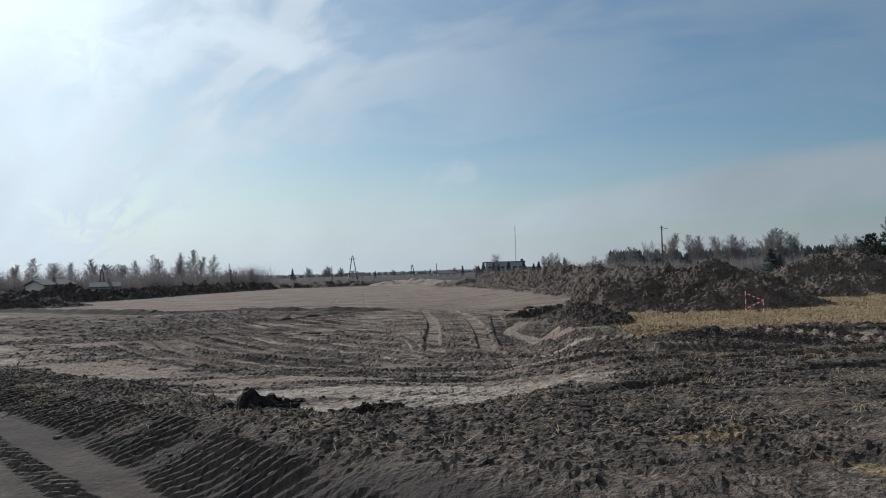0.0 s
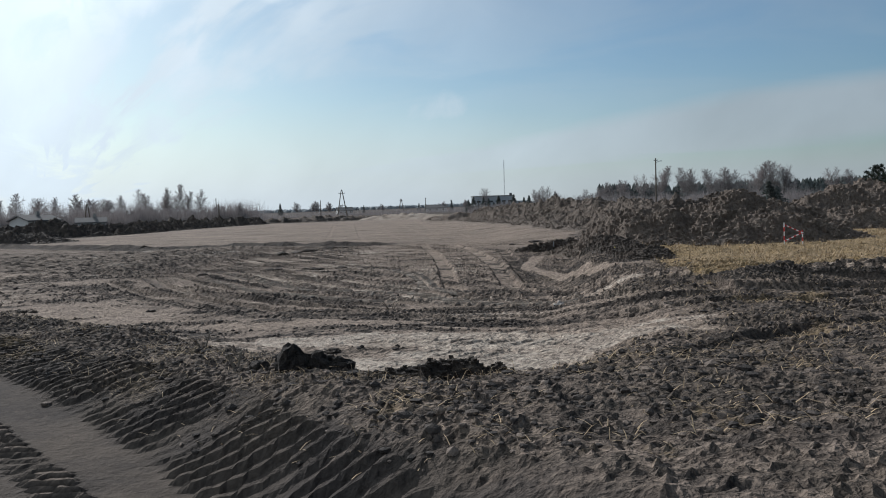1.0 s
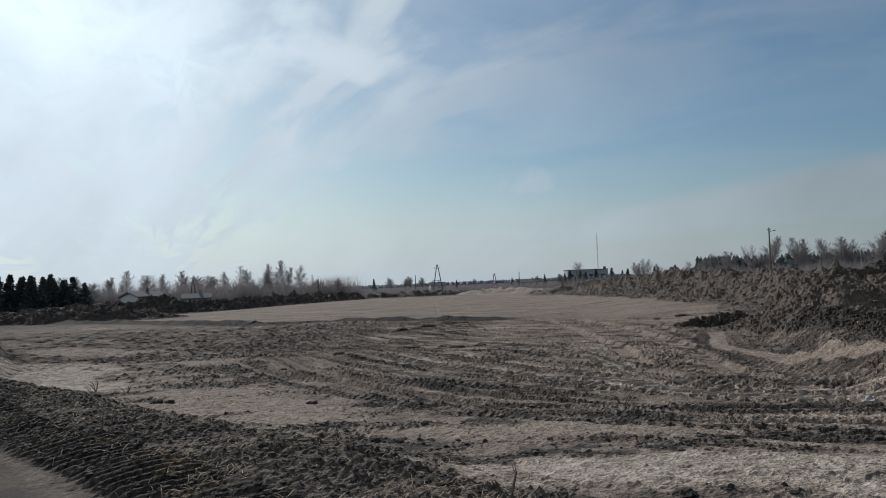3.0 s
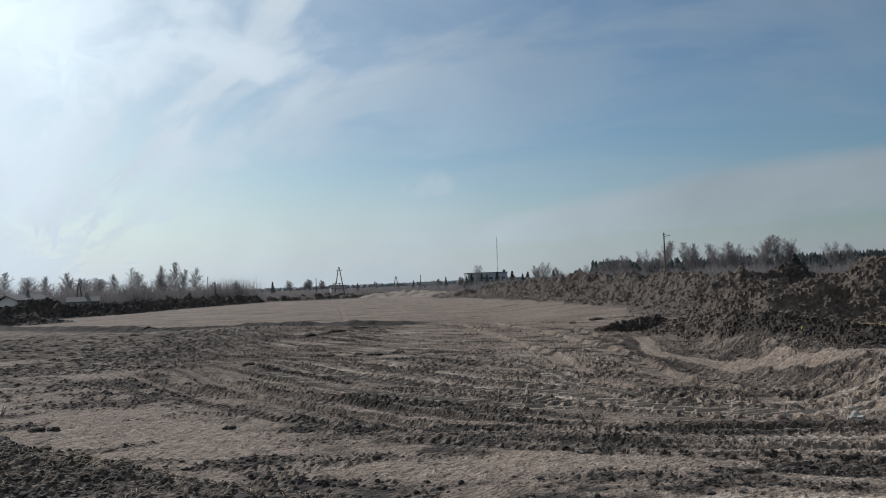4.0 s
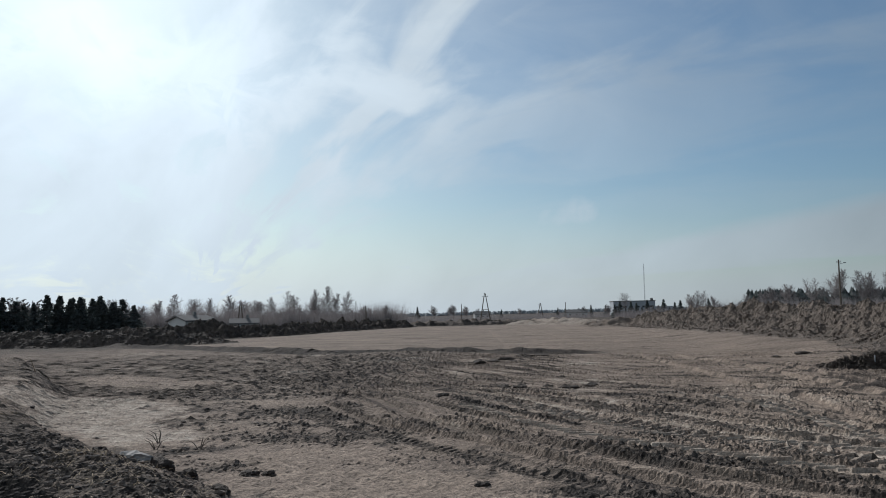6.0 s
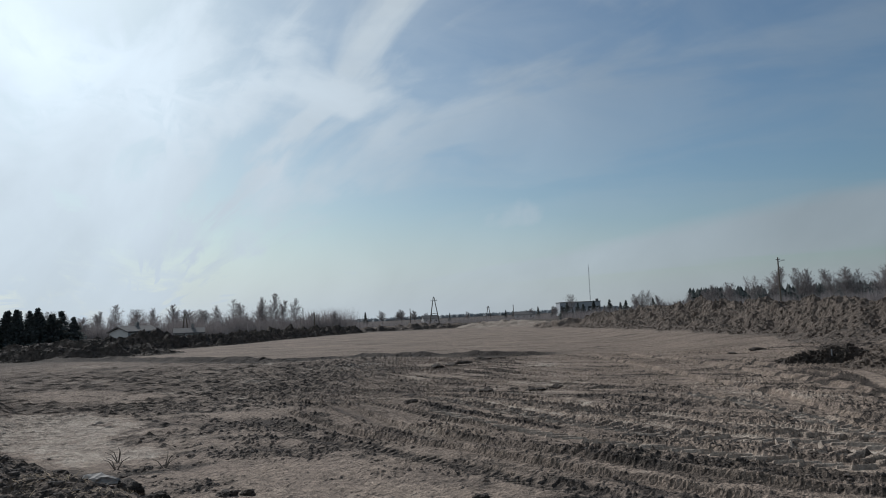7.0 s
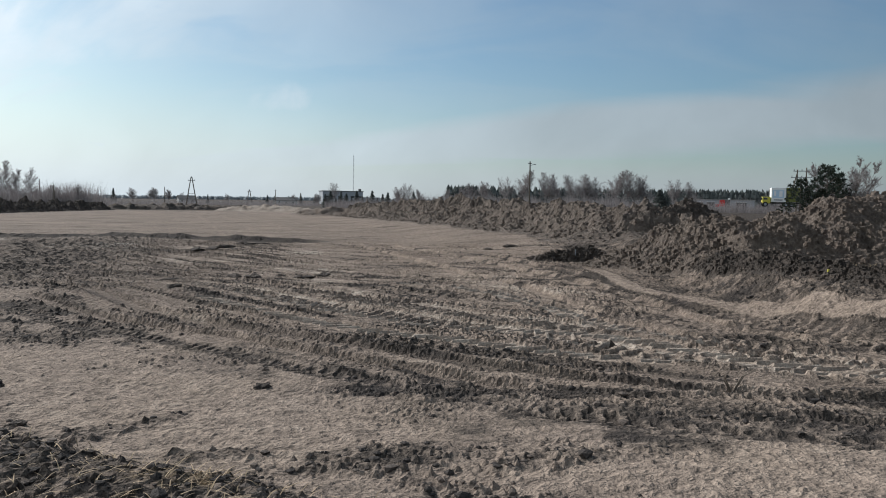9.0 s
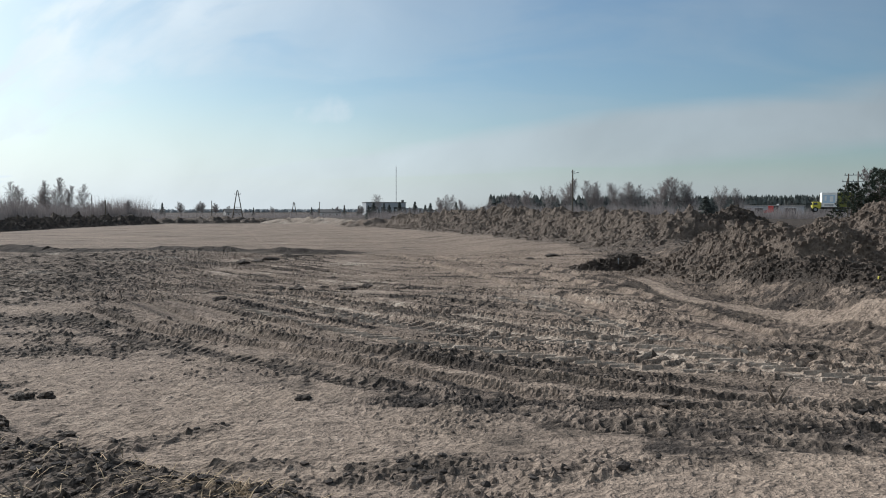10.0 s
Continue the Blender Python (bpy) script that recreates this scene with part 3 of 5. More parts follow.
def track(pts, width, depth, lug=0.0, pitch=0.28, slant=0.55, sand=None, dark=None, spread=0.0, ridge=0.45, herring=True):
    """Press a wheel track into the ground along a line."""
    pts = curve_pts(pts, 3)
    xs, ys = [p[0] for p in pts], [p[1] for p in pts]
    i0, i1 = np.searchsorted(GX, (min(xs) - width * 2, max(xs) + width * 2))
    j0, j1 = np.searchsorted(GY, (min(ys) - width * 2, max(ys) + width * 2))
    s = (slice(j0, j1), slice(i0, i1))
    x, y = X[s], Y[s]
    d, arc, side = polydist(x, y, pts)
    d = d + 0.05 * fbm(x, y, 0.6, 3, 0.5, 121)
    fade = sstep(0, 1.5, arc) * sstep(0, 1.5, arc.max() - arc)
    w = width / 2
    inside = sstep(w * 1.15, w * 0.8, d) * fade
    shoulder = np.exp(-((d - w * 1.3) / (w * 0.35)) ** 2) * fade
    Z[s] += (Z_PLAIN[s] - Z[s]) * inside * 0.9
    Z[s] += -depth * inside + (0.02 + 0.3 * depth) * ridge * shoulder * (0.7 + 0.9 * fbm(x, y, 0.5, 2, 0.5, 131))
    if lug:
        lean = slant * d if herring else slant * d * side
        phase = (arc + 0.025 * fbm(x, y, 0.8, 2, 0.5, 145) + lean) / pitch + (np.where(side > 0, 0.5, 0.0) if herring else 0.0)
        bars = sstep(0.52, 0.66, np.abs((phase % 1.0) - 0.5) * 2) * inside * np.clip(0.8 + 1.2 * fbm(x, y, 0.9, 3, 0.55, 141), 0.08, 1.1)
        Z[s] += lug * bars
    churn[s] += (0.04 - churn[s]) * inside * 0.9
    if sand is not None:
        soil_sand[s] += (sand - soil_sand[s]) * inside * 0.85
    if dark is not None:
        soil_dark[s] += (dark - soil_dark[s]) * inside * 0.85
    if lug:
        # shade in the gaps between the lug bars, painted as a darker soil tone
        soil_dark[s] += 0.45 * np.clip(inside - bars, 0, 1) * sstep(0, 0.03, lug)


Z_PLAIN = Z.copy()
# overlapping tread prints on the worked ground
prints = np.clip(0.28 + 1.6 * fbm(X, Y, 2.2, 2, 0.5, 221), 0, 1) * near * infield * (1 - beyond) * sstep(52, 42, Y) * (1 - 0.85 * flat_sand)
row = np.floor(across / 0.46)
phase = (marc + np.where(row % 2 > 0, 1, -1) * (across / 0.46 - row) * 0.22) / 0.26 + 0.37 * row + 0.16 * fbm(X, Y, 1.5, 2, 0.5, 225)
tread = sstep(0.46, 0.62, np.abs(phase % 1.0 - 0.5) * 2) * sstep(0.5, 0.40, np.abs(across / 0.46 - row - 0.5))
Z += 0.026 * tread * prints
# the shade beside the raised tread bars goes into the colour
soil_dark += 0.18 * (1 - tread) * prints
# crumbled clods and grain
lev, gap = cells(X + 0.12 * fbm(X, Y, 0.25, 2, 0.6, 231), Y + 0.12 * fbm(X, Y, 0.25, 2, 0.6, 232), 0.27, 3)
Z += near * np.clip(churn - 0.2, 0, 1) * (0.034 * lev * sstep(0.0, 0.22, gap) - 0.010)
# cracks round the clods and the lower cells get a darker colour
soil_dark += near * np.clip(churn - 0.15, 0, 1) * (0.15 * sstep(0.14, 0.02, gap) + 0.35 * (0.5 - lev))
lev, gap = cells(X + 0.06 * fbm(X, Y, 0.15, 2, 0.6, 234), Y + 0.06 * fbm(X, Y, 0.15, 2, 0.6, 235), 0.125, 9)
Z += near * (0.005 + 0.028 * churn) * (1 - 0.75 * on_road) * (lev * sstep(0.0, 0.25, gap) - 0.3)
# small cells likewise: the lower, the darker
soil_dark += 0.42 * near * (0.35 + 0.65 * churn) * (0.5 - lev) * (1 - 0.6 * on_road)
Z += near * (0.006 + 0.040 * churn) * (1 - 0.7 * on_road) * fbm(X, Y, 0.16, 3, 0.75, 161)
# loose crumbs, one to a grid point, thickest where the soil is churned
speckle = np.random.RandomState(23)
crumb = (speckle.rand(*X.shape) < (0.04 + 0.20 * churn) * (1 - 0.85 * on_road)) * near
crumb_h = crumb * np.minimum(speckle.lognormal(-0.1, 0.45, X.shape), 2.2) * (0.011 + 0.012 * churn + 0.0006 * np.clip(Y - 12, 0, 45))
soil_dark += crumb * 0.25 * (speckle.rand(*X.shape) - 0.25)
Z += 0.02 * near * fbm(X, Y, 0.6, 3, 0.55, 171) * (1 - on_road * 0.7)
np.clip(soil_dark, 0, 1, out=soil_dark)

TRACK_A = [(-14.0, 40.0), (-10.5, 33.6), (-7.9, 28.9), (-5.8, 25.6), (-4.5, 23.8), (-3.6, 22.1), (-2.9, 20.9), (-1.6, 20.0), (1.5, 18.6), (6, 15.6)]
TRACK_B = [(-11.5, 38.0), (-8.5, 32.3), (-7.1, 30.0), (-5.8, 28.7), (-4.3, 27.5), (-3.5, 26.4), (-2.7, 24.5), (-2.2, 23.0), (-1.2, 21.2), (1.5, 19.6)]
TRACK_C = [(-19.0, 44.0), (-14.1, 35.5), (-10.7, 28.4), (-8.6, 24.9), (-7.2, 23.0), (-6.1, 21.6), (-4.3, 20.0), (-1.5, 18.6), (3, 16.4), (7, 14.0)]
TRACK_D = [(-15.5, 40.0), (-12.2, 33.0), (-9.2, 27.7), (-7.7, 25.6), (-5.6, 23.3), (-4.0, 21.3), (-2.4, 19.9), (0.5, 18.6)]


def shifted(line, dx, dy):
    return [(x + dx, y + dy) for x, y in line]


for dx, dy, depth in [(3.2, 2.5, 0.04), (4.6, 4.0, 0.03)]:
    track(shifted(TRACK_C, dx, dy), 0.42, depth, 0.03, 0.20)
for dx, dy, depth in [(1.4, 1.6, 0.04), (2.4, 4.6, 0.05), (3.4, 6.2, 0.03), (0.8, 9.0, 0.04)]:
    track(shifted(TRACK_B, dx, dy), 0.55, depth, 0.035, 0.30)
track([(-2.6, 60), (-2.2, 43.3), (-2.4, 27.5), (-2.3, 22.6), (-1.6, 19.0)], 0.5, 0.10, 0.0, sand=0.6)
track([(-0.6, 60), (-0.3, 43.3), (-0.7, 29.5), (-0.9, 23.6), (-0.4, 19.0)], 0.5, 0.08, 0.0)
track([(2.6, 40), (1.2, 33.0), (0.5, 28.5), (0.3, 25.5), (0.1, 22.0), (0.8, 18.0)], 0.6, 0.04, 0.03, sand=0.55, dark=0.2)
track([(1.2, 46), (0.2, 33.0), (-0.2, 26.0), (-0.2, 21.5), (0.8, 17.5)], 0.5, 0.09, 0.03, sand=0.5)
RUT = [(-13.6, 31.0), (-11.9, 28.4), (-10.8, 26.7), (-9.6, 25.2), (-8.4, 23.3), (-7.5, 22.1), (-6.5, 20.9), (-5.9, 20.1), (-5.1, 19.3), (-3.8, 18.2), (0.5, 15.8)]
SAND_STRIP = [(1.6, 36.0), (0.9, 32.8), (0.3, 30.3), (0.5, 28.3), (0.7, 26.5), (0.8, 24.6), (0.9, 22.5), (2.0, 20.4)]
track(SAND_STRIP, 0.50, 0.0, 0.0, sand=0.78, dark=0.12, ridge=0.0)
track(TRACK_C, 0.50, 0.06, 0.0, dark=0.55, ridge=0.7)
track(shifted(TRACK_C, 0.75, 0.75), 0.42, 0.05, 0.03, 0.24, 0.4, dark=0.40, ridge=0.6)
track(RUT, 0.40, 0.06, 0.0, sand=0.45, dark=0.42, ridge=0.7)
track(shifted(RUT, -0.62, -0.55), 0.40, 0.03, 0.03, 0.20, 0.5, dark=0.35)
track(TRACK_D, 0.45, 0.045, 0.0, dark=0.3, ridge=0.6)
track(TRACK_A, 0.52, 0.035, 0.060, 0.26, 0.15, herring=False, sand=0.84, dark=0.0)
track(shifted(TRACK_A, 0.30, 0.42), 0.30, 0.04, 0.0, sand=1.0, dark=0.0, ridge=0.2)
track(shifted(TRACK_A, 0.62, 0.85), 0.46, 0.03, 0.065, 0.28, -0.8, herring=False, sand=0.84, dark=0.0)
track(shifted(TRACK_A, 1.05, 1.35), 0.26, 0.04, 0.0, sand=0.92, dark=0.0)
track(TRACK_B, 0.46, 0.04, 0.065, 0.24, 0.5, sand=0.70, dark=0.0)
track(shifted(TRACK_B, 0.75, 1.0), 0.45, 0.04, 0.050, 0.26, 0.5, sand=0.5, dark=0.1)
TREAD_A = [(-6.6, 25.4), (-5.6, 25.0), (-4.5, 24.5), (-3.7, 24.0), (-3.2, 23.3), (-2.85, 22.5), (-2.5, 21.7), (-2.0, 21.1), (-1.0, 20.2), (0.4, 19.3)]
TREAD_B = [(-9.8, 30.0), (-8.7, 28.2), (-7.6, 25.9), (-6.7, 24.6), (-5.7, 23.6), (-5.1, 22.9), (-4.4, 22.3), (-3.4, 21.5), (-2.2, 20.6), (-0.8, 19.7)]
TREAD_C = [(-5.2, 32.6), (-3.9, 30.6), (-3.3, 28.7), (-3.1, 26.9), (-3.0, 25.2), (-2.7, 24.0), (-2.2, 22.6)]
for line in (TREAD_A, TREAD_B, TREAD_C):
    track(line, 0.56, 0.03, 0.0, sand=0.78, dark=0.12, ridge=0.4)
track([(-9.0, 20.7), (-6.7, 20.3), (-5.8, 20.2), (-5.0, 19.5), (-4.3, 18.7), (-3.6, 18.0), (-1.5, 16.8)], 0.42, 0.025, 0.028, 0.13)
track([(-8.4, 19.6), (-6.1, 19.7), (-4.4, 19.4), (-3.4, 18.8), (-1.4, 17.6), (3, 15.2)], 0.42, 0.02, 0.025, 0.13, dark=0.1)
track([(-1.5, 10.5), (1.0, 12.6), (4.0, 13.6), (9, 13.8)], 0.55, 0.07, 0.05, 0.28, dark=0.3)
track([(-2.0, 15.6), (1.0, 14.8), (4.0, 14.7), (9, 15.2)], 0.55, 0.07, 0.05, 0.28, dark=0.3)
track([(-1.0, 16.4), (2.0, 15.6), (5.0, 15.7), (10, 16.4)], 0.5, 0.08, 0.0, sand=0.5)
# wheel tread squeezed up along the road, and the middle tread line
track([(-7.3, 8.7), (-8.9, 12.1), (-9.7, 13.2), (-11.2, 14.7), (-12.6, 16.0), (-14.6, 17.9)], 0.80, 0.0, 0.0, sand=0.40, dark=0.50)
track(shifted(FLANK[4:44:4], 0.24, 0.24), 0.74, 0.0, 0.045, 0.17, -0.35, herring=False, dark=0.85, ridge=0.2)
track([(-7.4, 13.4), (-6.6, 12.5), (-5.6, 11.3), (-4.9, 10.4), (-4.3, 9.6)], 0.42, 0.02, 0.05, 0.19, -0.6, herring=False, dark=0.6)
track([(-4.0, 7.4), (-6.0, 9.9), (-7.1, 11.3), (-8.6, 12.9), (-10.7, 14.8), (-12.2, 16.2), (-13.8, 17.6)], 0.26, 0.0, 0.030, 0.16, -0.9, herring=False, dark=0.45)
# faint lines on the scraped sand
for i in range(9):
    x0 = -14 + i * 3.1
    track([(x0 + 4, 66), (x0 + 2.0, 90), (x0 - 3 + i * 0.6, 150)], 0.45, 0.015, 0.0, sand=0.62, ridge=0.8)

Z += crumb_h * (0.15 + 0.85 * sstep(0.02, 0.3, churn))
# low distant rise
Z += 14.0 * sstep(900, 2600, Y) * (0.6 + 0.6 * fbm(X, Y * 0 + 1, 900, 3, 0.5, 181))

ny, nx = X.shape
jit = np.random.RandomState(9)
XJ = X + jit.uniform(-0.2, 0.2, X.shape) * np.gradient(GX)[None, :]
YJ = Y + jit.uniform(-0.2, 0.2, X.shape) * np.gradient(GY)[:, None]
idx = np.arange(ny * nx).reshape(ny, nx)
quads = np.stack([idx[:-1, :-1], idx[:-1, 1:], idx[1:, 1:], idx[1:, :-1]], -1).reshape(-1, 4)
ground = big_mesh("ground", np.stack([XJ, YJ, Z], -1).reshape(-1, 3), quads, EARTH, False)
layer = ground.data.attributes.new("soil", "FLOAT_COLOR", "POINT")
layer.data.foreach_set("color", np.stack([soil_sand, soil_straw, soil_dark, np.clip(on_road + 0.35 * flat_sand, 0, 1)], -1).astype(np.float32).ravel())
tagged(ground, "levelled sandy building site with churned topsoil and tyre tracks", "ground", kind="structure")


def ground_z(x, y):
    """Height of the ground sheet at a place or at arrays of places."""
    x, y = np.asarray(x, float), np.asarray(y, float)
    i = np.clip(np.searchsorted(GX, x) - 1, 0, nx - 2)
    j = np.clip(np.searchsorted(GY, y) - 1, 0, ny - 2)
    a, b = (x - GX[i]) / (GX[i + 1] - GX[i]), (y - GY[j]) / (GY[j + 1] - GY[j])
    return (Z[j, i] * (1 - a) + Z[j, i + 1] * a) * (1 - b) + (Z[j + 1, i] * (1 - a) + Z[j + 1, i + 1] * a) * b


# ---- tyre treads: the bars of soil that the lugs left standing ----
def tread_bars(line, length, width, high, pitch, lean, seed, label, rows=((0.0, 1),), sand=0.90):
    """Bars across a line, leaning by an angle from its way; rows: sideways offset and the sign of the lean."""
    rng = np.random.RandomState(seed)
    pts = np.array(curve_pts(line, 8))
    arc = np.concatenate([[0], np.cumsum(np.hypot(*np.diff(pts, axis=0).T))])
    verts, faces = [], []
    for off, sign in rows:
        for at in np.arange(0.3, arc[-1] - 0.3, pitch) + (0.5 * pitch if sign < 0 else 0):
            if rng.rand() < 0.12:
                continue
            at = at + rng.normal(0, 0.02)
            x, y = np.interp(at, arc, pts[:, 0]), np.interp(at, arc, pts[:, 1])
            tx, ty = np.interp(at + 0.2, arc, pts[:, 0]) - x, np.interp(at + 0.2, arc, pts[:, 1]) - y
            n = math.hypot(tx, ty)
            if n < 0.02:
                continue
            x, y = x - ty / n * off, y + tx / n * off
            a = math.atan2(ty, tx) + radians(lean * sign + rng.normal(0, 7))
            c, q = math.cos(a), math.sin(a)
            half, w, h = 0.5 * length * rng.uniform(0.8, 1.08), 0.5 * width * rng.uniform(0.85, 1.15), high * rng.uniform(0.4, 1.25)
            k = len(verts)
            for along, side, up in ((-1, -1, 0), (1, -1, 0), (1, 1, 0), (-1, 1, 0), (-0.8, -0.3, 1), (0.8, -0.3, 1), (0.8, 0.3, 1), (-0.8, 0.3, 1)):
                vx, vy = x + along * half * c - side * w * q, y + along * half * q + side * w * c
                verts.append((vx, vy, float(ground_z(vx, vy)) - 0.025 + up * (h + 0.025 + rng.normal(0, 0.006))))
            faces += [tuple(k + i for i in f) for f in ((4, 5, 6, 7), (0, 1, 5, 4), (1, 2, 6, 5), (2, 3, 7, 6), (3, 0, 4, 7))]
    ob = mesh_object("tyre_tread_print", verts, faces, EARTH)
    layer = ob.data.attributes.new("soil", "FLOAT_COLOR", "POINT")
    layer.data.foreach_set("color", np.tile(np.array([sand, 0.0, 0.05, 0.5], np.float32), len(verts)))
    return tagged(ob, label, "tyre track", kind="stuff")


tread_bars(TREAD_A, 0.54, 0.11, 0.044, 0.25, 49, 1, "raised sandy bars of a tractor tyre print")
tread_bars(TREAD_B, 0.46, 0.10, 0.040, 0.22, 49, 2, "raised sandy bars of a tractor tyre print")
tread_bars(TREAD_C, 0.27, 0.11, 0.038, 0.24, 60, 3, "blocky sandy bars of a lorry tyre print", ((0.14, -1), (-0.14, 1)))
tread_bars(shifted(TREAD_B, 0.75, 0.75), 0.24, 0.09, 0.028, 0.22, 60, 4, "blocky sandy bars of a lorry tyre print", ((0.12, -1), (-0.12, 1)))


# ---- spoil heaps ----
def spoil_heap(name, crest, width, material, label, step=0.1, rough=0.30, seed=0, category="earth heap", power=1.15, rills=0.0, foot=1.0):
    """A heap along a crest of (x, y, height over the ground, half width factor)."""
    pts = curve_pts(crest, 5)
    xs, ys = [p[0] for p in pts], [p[1] for p in pts]
    pad = width * 1.6
    gx, gy = np.arange(min(xs) - pad, max(xs) + pad, step), np.arange(min(ys) - pad, max(ys) + pad, step)
    x, y = np.meshgrid(gx, gy)
    wx, wy = x + 0.45 * width * 0.25 * fbm(x, y, width * 0.6, 3, 0.55, seed + 7), y + 0.45 * width * 0.25 * fbm(x, y, width * 0.6, 3, 0.55, seed + 17)
    h = np.full(x.shape, -9.0)
    for px, py, ph in pts:
        r = np.hypot(wx - px, wy - py) / (width * (0.55 + 0.45 * ph / max(p[2] for p in pts)))
        fall = 1 - np.minimum(r, 1.6) ** power
        h = np.maximum(h, ph * np.where(fall > 0, np.abs(fall) ** foot, fall))
    body = sstep(-0.1, 0.5, h)
    lev1, gap1 = cells(x + 0.35 * fbm(x, y, 0.6, 3, 0.6, seed + 3), y + 0.35 * fbm(x, y, 0.6, 3, 0.6, seed + 4), max(0.6, step * 3.5), seed + 37)
    lev2, gap2 = cells(x + 0.16 * fbm(x, y, 0.3, 2, 0.6, seed + 6), y + 0.16 * fbm(x, y, 0.3, 2, 0.6, seed + 5), max(0.28, step * 2.2), seed + 39)
    h = h + body * rough * (1.9 * fbm(x, y, width * 0.45, 5, 0.55, seed + 27) + 0.10 * (lev1 * sstep(0.0, 0.4, gap1) - 0.4) + 0.16 * fbm(x, y, 0.8, 4, 0.62, seed + 61)
                            + 0.10 * (lev2 * sstep(0.0, 0.35, gap2) - 0.4) + 0.22 * fbm(x, y, 0.22, 2, 0.7, seed + 47))
    if rills:
        d, arc, side = polydist(x, y, [p[:2] for p in pts])
        h = h + body * rills * fbm((d * side - 0.10 * arc) / 0.8, arc / 9.0, 1.0, 3, 0.6, seed + 57)
    gz = ground_z(x, y)
    z = gz + np.minimum(h, 50)
    keep = h > -0.18
    n = np.arange(x.size).reshape(x.shape)
    q = np.stack([n[:-1, :-1], n[:-1, 1:], n[1:, 1:], n[1:, :-1]], -1).reshape(-1, 4)
    q = q[keep.ravel()[q].any(axis=1)]
    used = np.unique(q)
    remap = np.zeros(x.size, np.int64)
    remap[used] = np.arange(len(used))
    z = np.where(h < -0.18, gz - 0.25, z)
    jit = np.random.RandomState(seed)
    x = x + jit.uniform(-0.38, 0.38, x.shape) * step
    y = y + jit.uniform(-0.38, 0.38, x.shape) * step
    verts, faces = np.stack([x, y, z], -1).reshape(-1, 3)[used], remap[q]
    if step < 0.3:
        # loose clods on the slopes
        count = min(8000, int(len(used) * 0.22))
        at = verts[jit.choice(np.flatnonzero(h.ravel()[used] > 0.03), count)]
        size = min(step, 0.10) * 0.6 * np.exp(jit.normal(0, 0.5, count)).clip(0.4, 2.2)
        corner = np.array([(i, j, k) for i in (-1, 1) for j in (-1, 1) for k in (-1, 1)], float)
        lump = corner[None] * jit.uniform(0.35, 1.0, (count, 8, 3)) * size[:, None, None] + at[:, None]
        sides = np.array([(0, 1, 3, 2), (4, 6, 7, 5), (0, 4, 5, 1), (2, 3, 7, 6), (0, 2, 6, 4), (1, 5, 7, 3)])
        faces = np.concatenate([faces, (sides[None] + len(verts) + 8 * np.arange(count)[:, None, None]).reshape(-1, 4)])
        verts = np.concatenate([verts, lump.reshape(-1, 3)])
    ob = big_mesh(name, verts, faces, material, step > 0.3)
    return tagged(ob, label, category)


spoil_heap("earth_mound", [(5.2, 39.6, 0.35), (6.3, 36.8, 0.75), (7.5, 35.2, 1.15), (8.6, 33.5, 1.70), (8.4, 32.2, 1.40), (9.3, 32.0, 0.95), (9.9, 31.7, 0.4)], 3.6, HEAP_BROWN,
           "big crumbly brown earth heap beside dead grass", 0.075, 0.22, 3)
spoil_heap("earth_mound", [(5.6, 31.0, 0.45), (6.6, 30.6, 0.75), (7.6, 30.4, 0.4)], 1.9, HEAP_BROWN, "low shoulder of crumbly brown earth", 0.075, 0.22, 203)
spoil_heap("earth_mound", [(3.9, 37.6, 0.35), (4.4, 35.4, 0.75), (4.8, 33.2, 0.92), (5.2, 31.9, 0.95), (5.8, 31.0, 0.45)], 2.7, HEAP_BROWN, "long sloping heap of crumbly brown earth", 0.075, 0.26, 233)
spoil_heap("dirt_ridge", [(3.0, 31.2, 0.20), (2.6, 29.8, 0.32), (2.6, 28.4, 0.36), (2.5, 26.8, 0.28), (2.3, 25.0, 0.30), (2.2, 23.2, 0.18)], 0.75, HEAP_DARK, "low dark ridge of topsoil along the dead grass", 0.05, 0.12, 263)
spoil_heap("earth_mound", [(15.0, 41.6, 0.7), (16.8, 42.2, 1.6), (18.6, 43.2, 2.0), (22, 44, 1.5), (25.5, 44, 0.6)], 4.6, HEAP_BROWN,
           "brown earth heap on the dead grass", 0.12, 0.32, 303)
spoil_heap("earth_mound", [(10.5, 50.5, 0.7), (12.4, 53.0, 1.15), (13.6, 56.0, 1.45), (13.6, 62, 1.45), (13.6, 70, 1.6), (13.5, 82, 1.8), (13.0, 98, 1.9), (12.2, 114, 1.7), (11.2, 130, 1.4), (9.5, 150, 0.9)],
           6.4, HEAP_MIXED, "long dark bank of stripped topsoil along the site", 0.15, 0.40, 403, power=0.95, rills=0.50, foot=1.5)
spoil_heap("earth_mound", [(12.3, 51.6, 0.9), (14.4, 53.2, 1.35), (16.2, 54.8, 1.80), (16.7, 56.2, 1.2)], 2.7, HEAP_DARK, "steep dark ridge at the end of the topsoil bank", 0.10, 0.22, 433)
spoil_heap("dirt_mound", [(1.8, 40.4, 0.18), (2.9, 40.5, 0.36), (3.9, 40.9, 0.42)], 0.9, HEAP_DARK, "small clump of black topsoil", 0.08, 0.22, 503)
spoil_heap("dirt_mound", [(-3.42, 11.5, 0.18), (-3.12, 11.56, 0.30), (-2.82, 11.55, 0.19)], 0.52, HEAP_BLACK, "small crumbly mound of black topsoil on pale sand", 0.025, 0.10, 603)
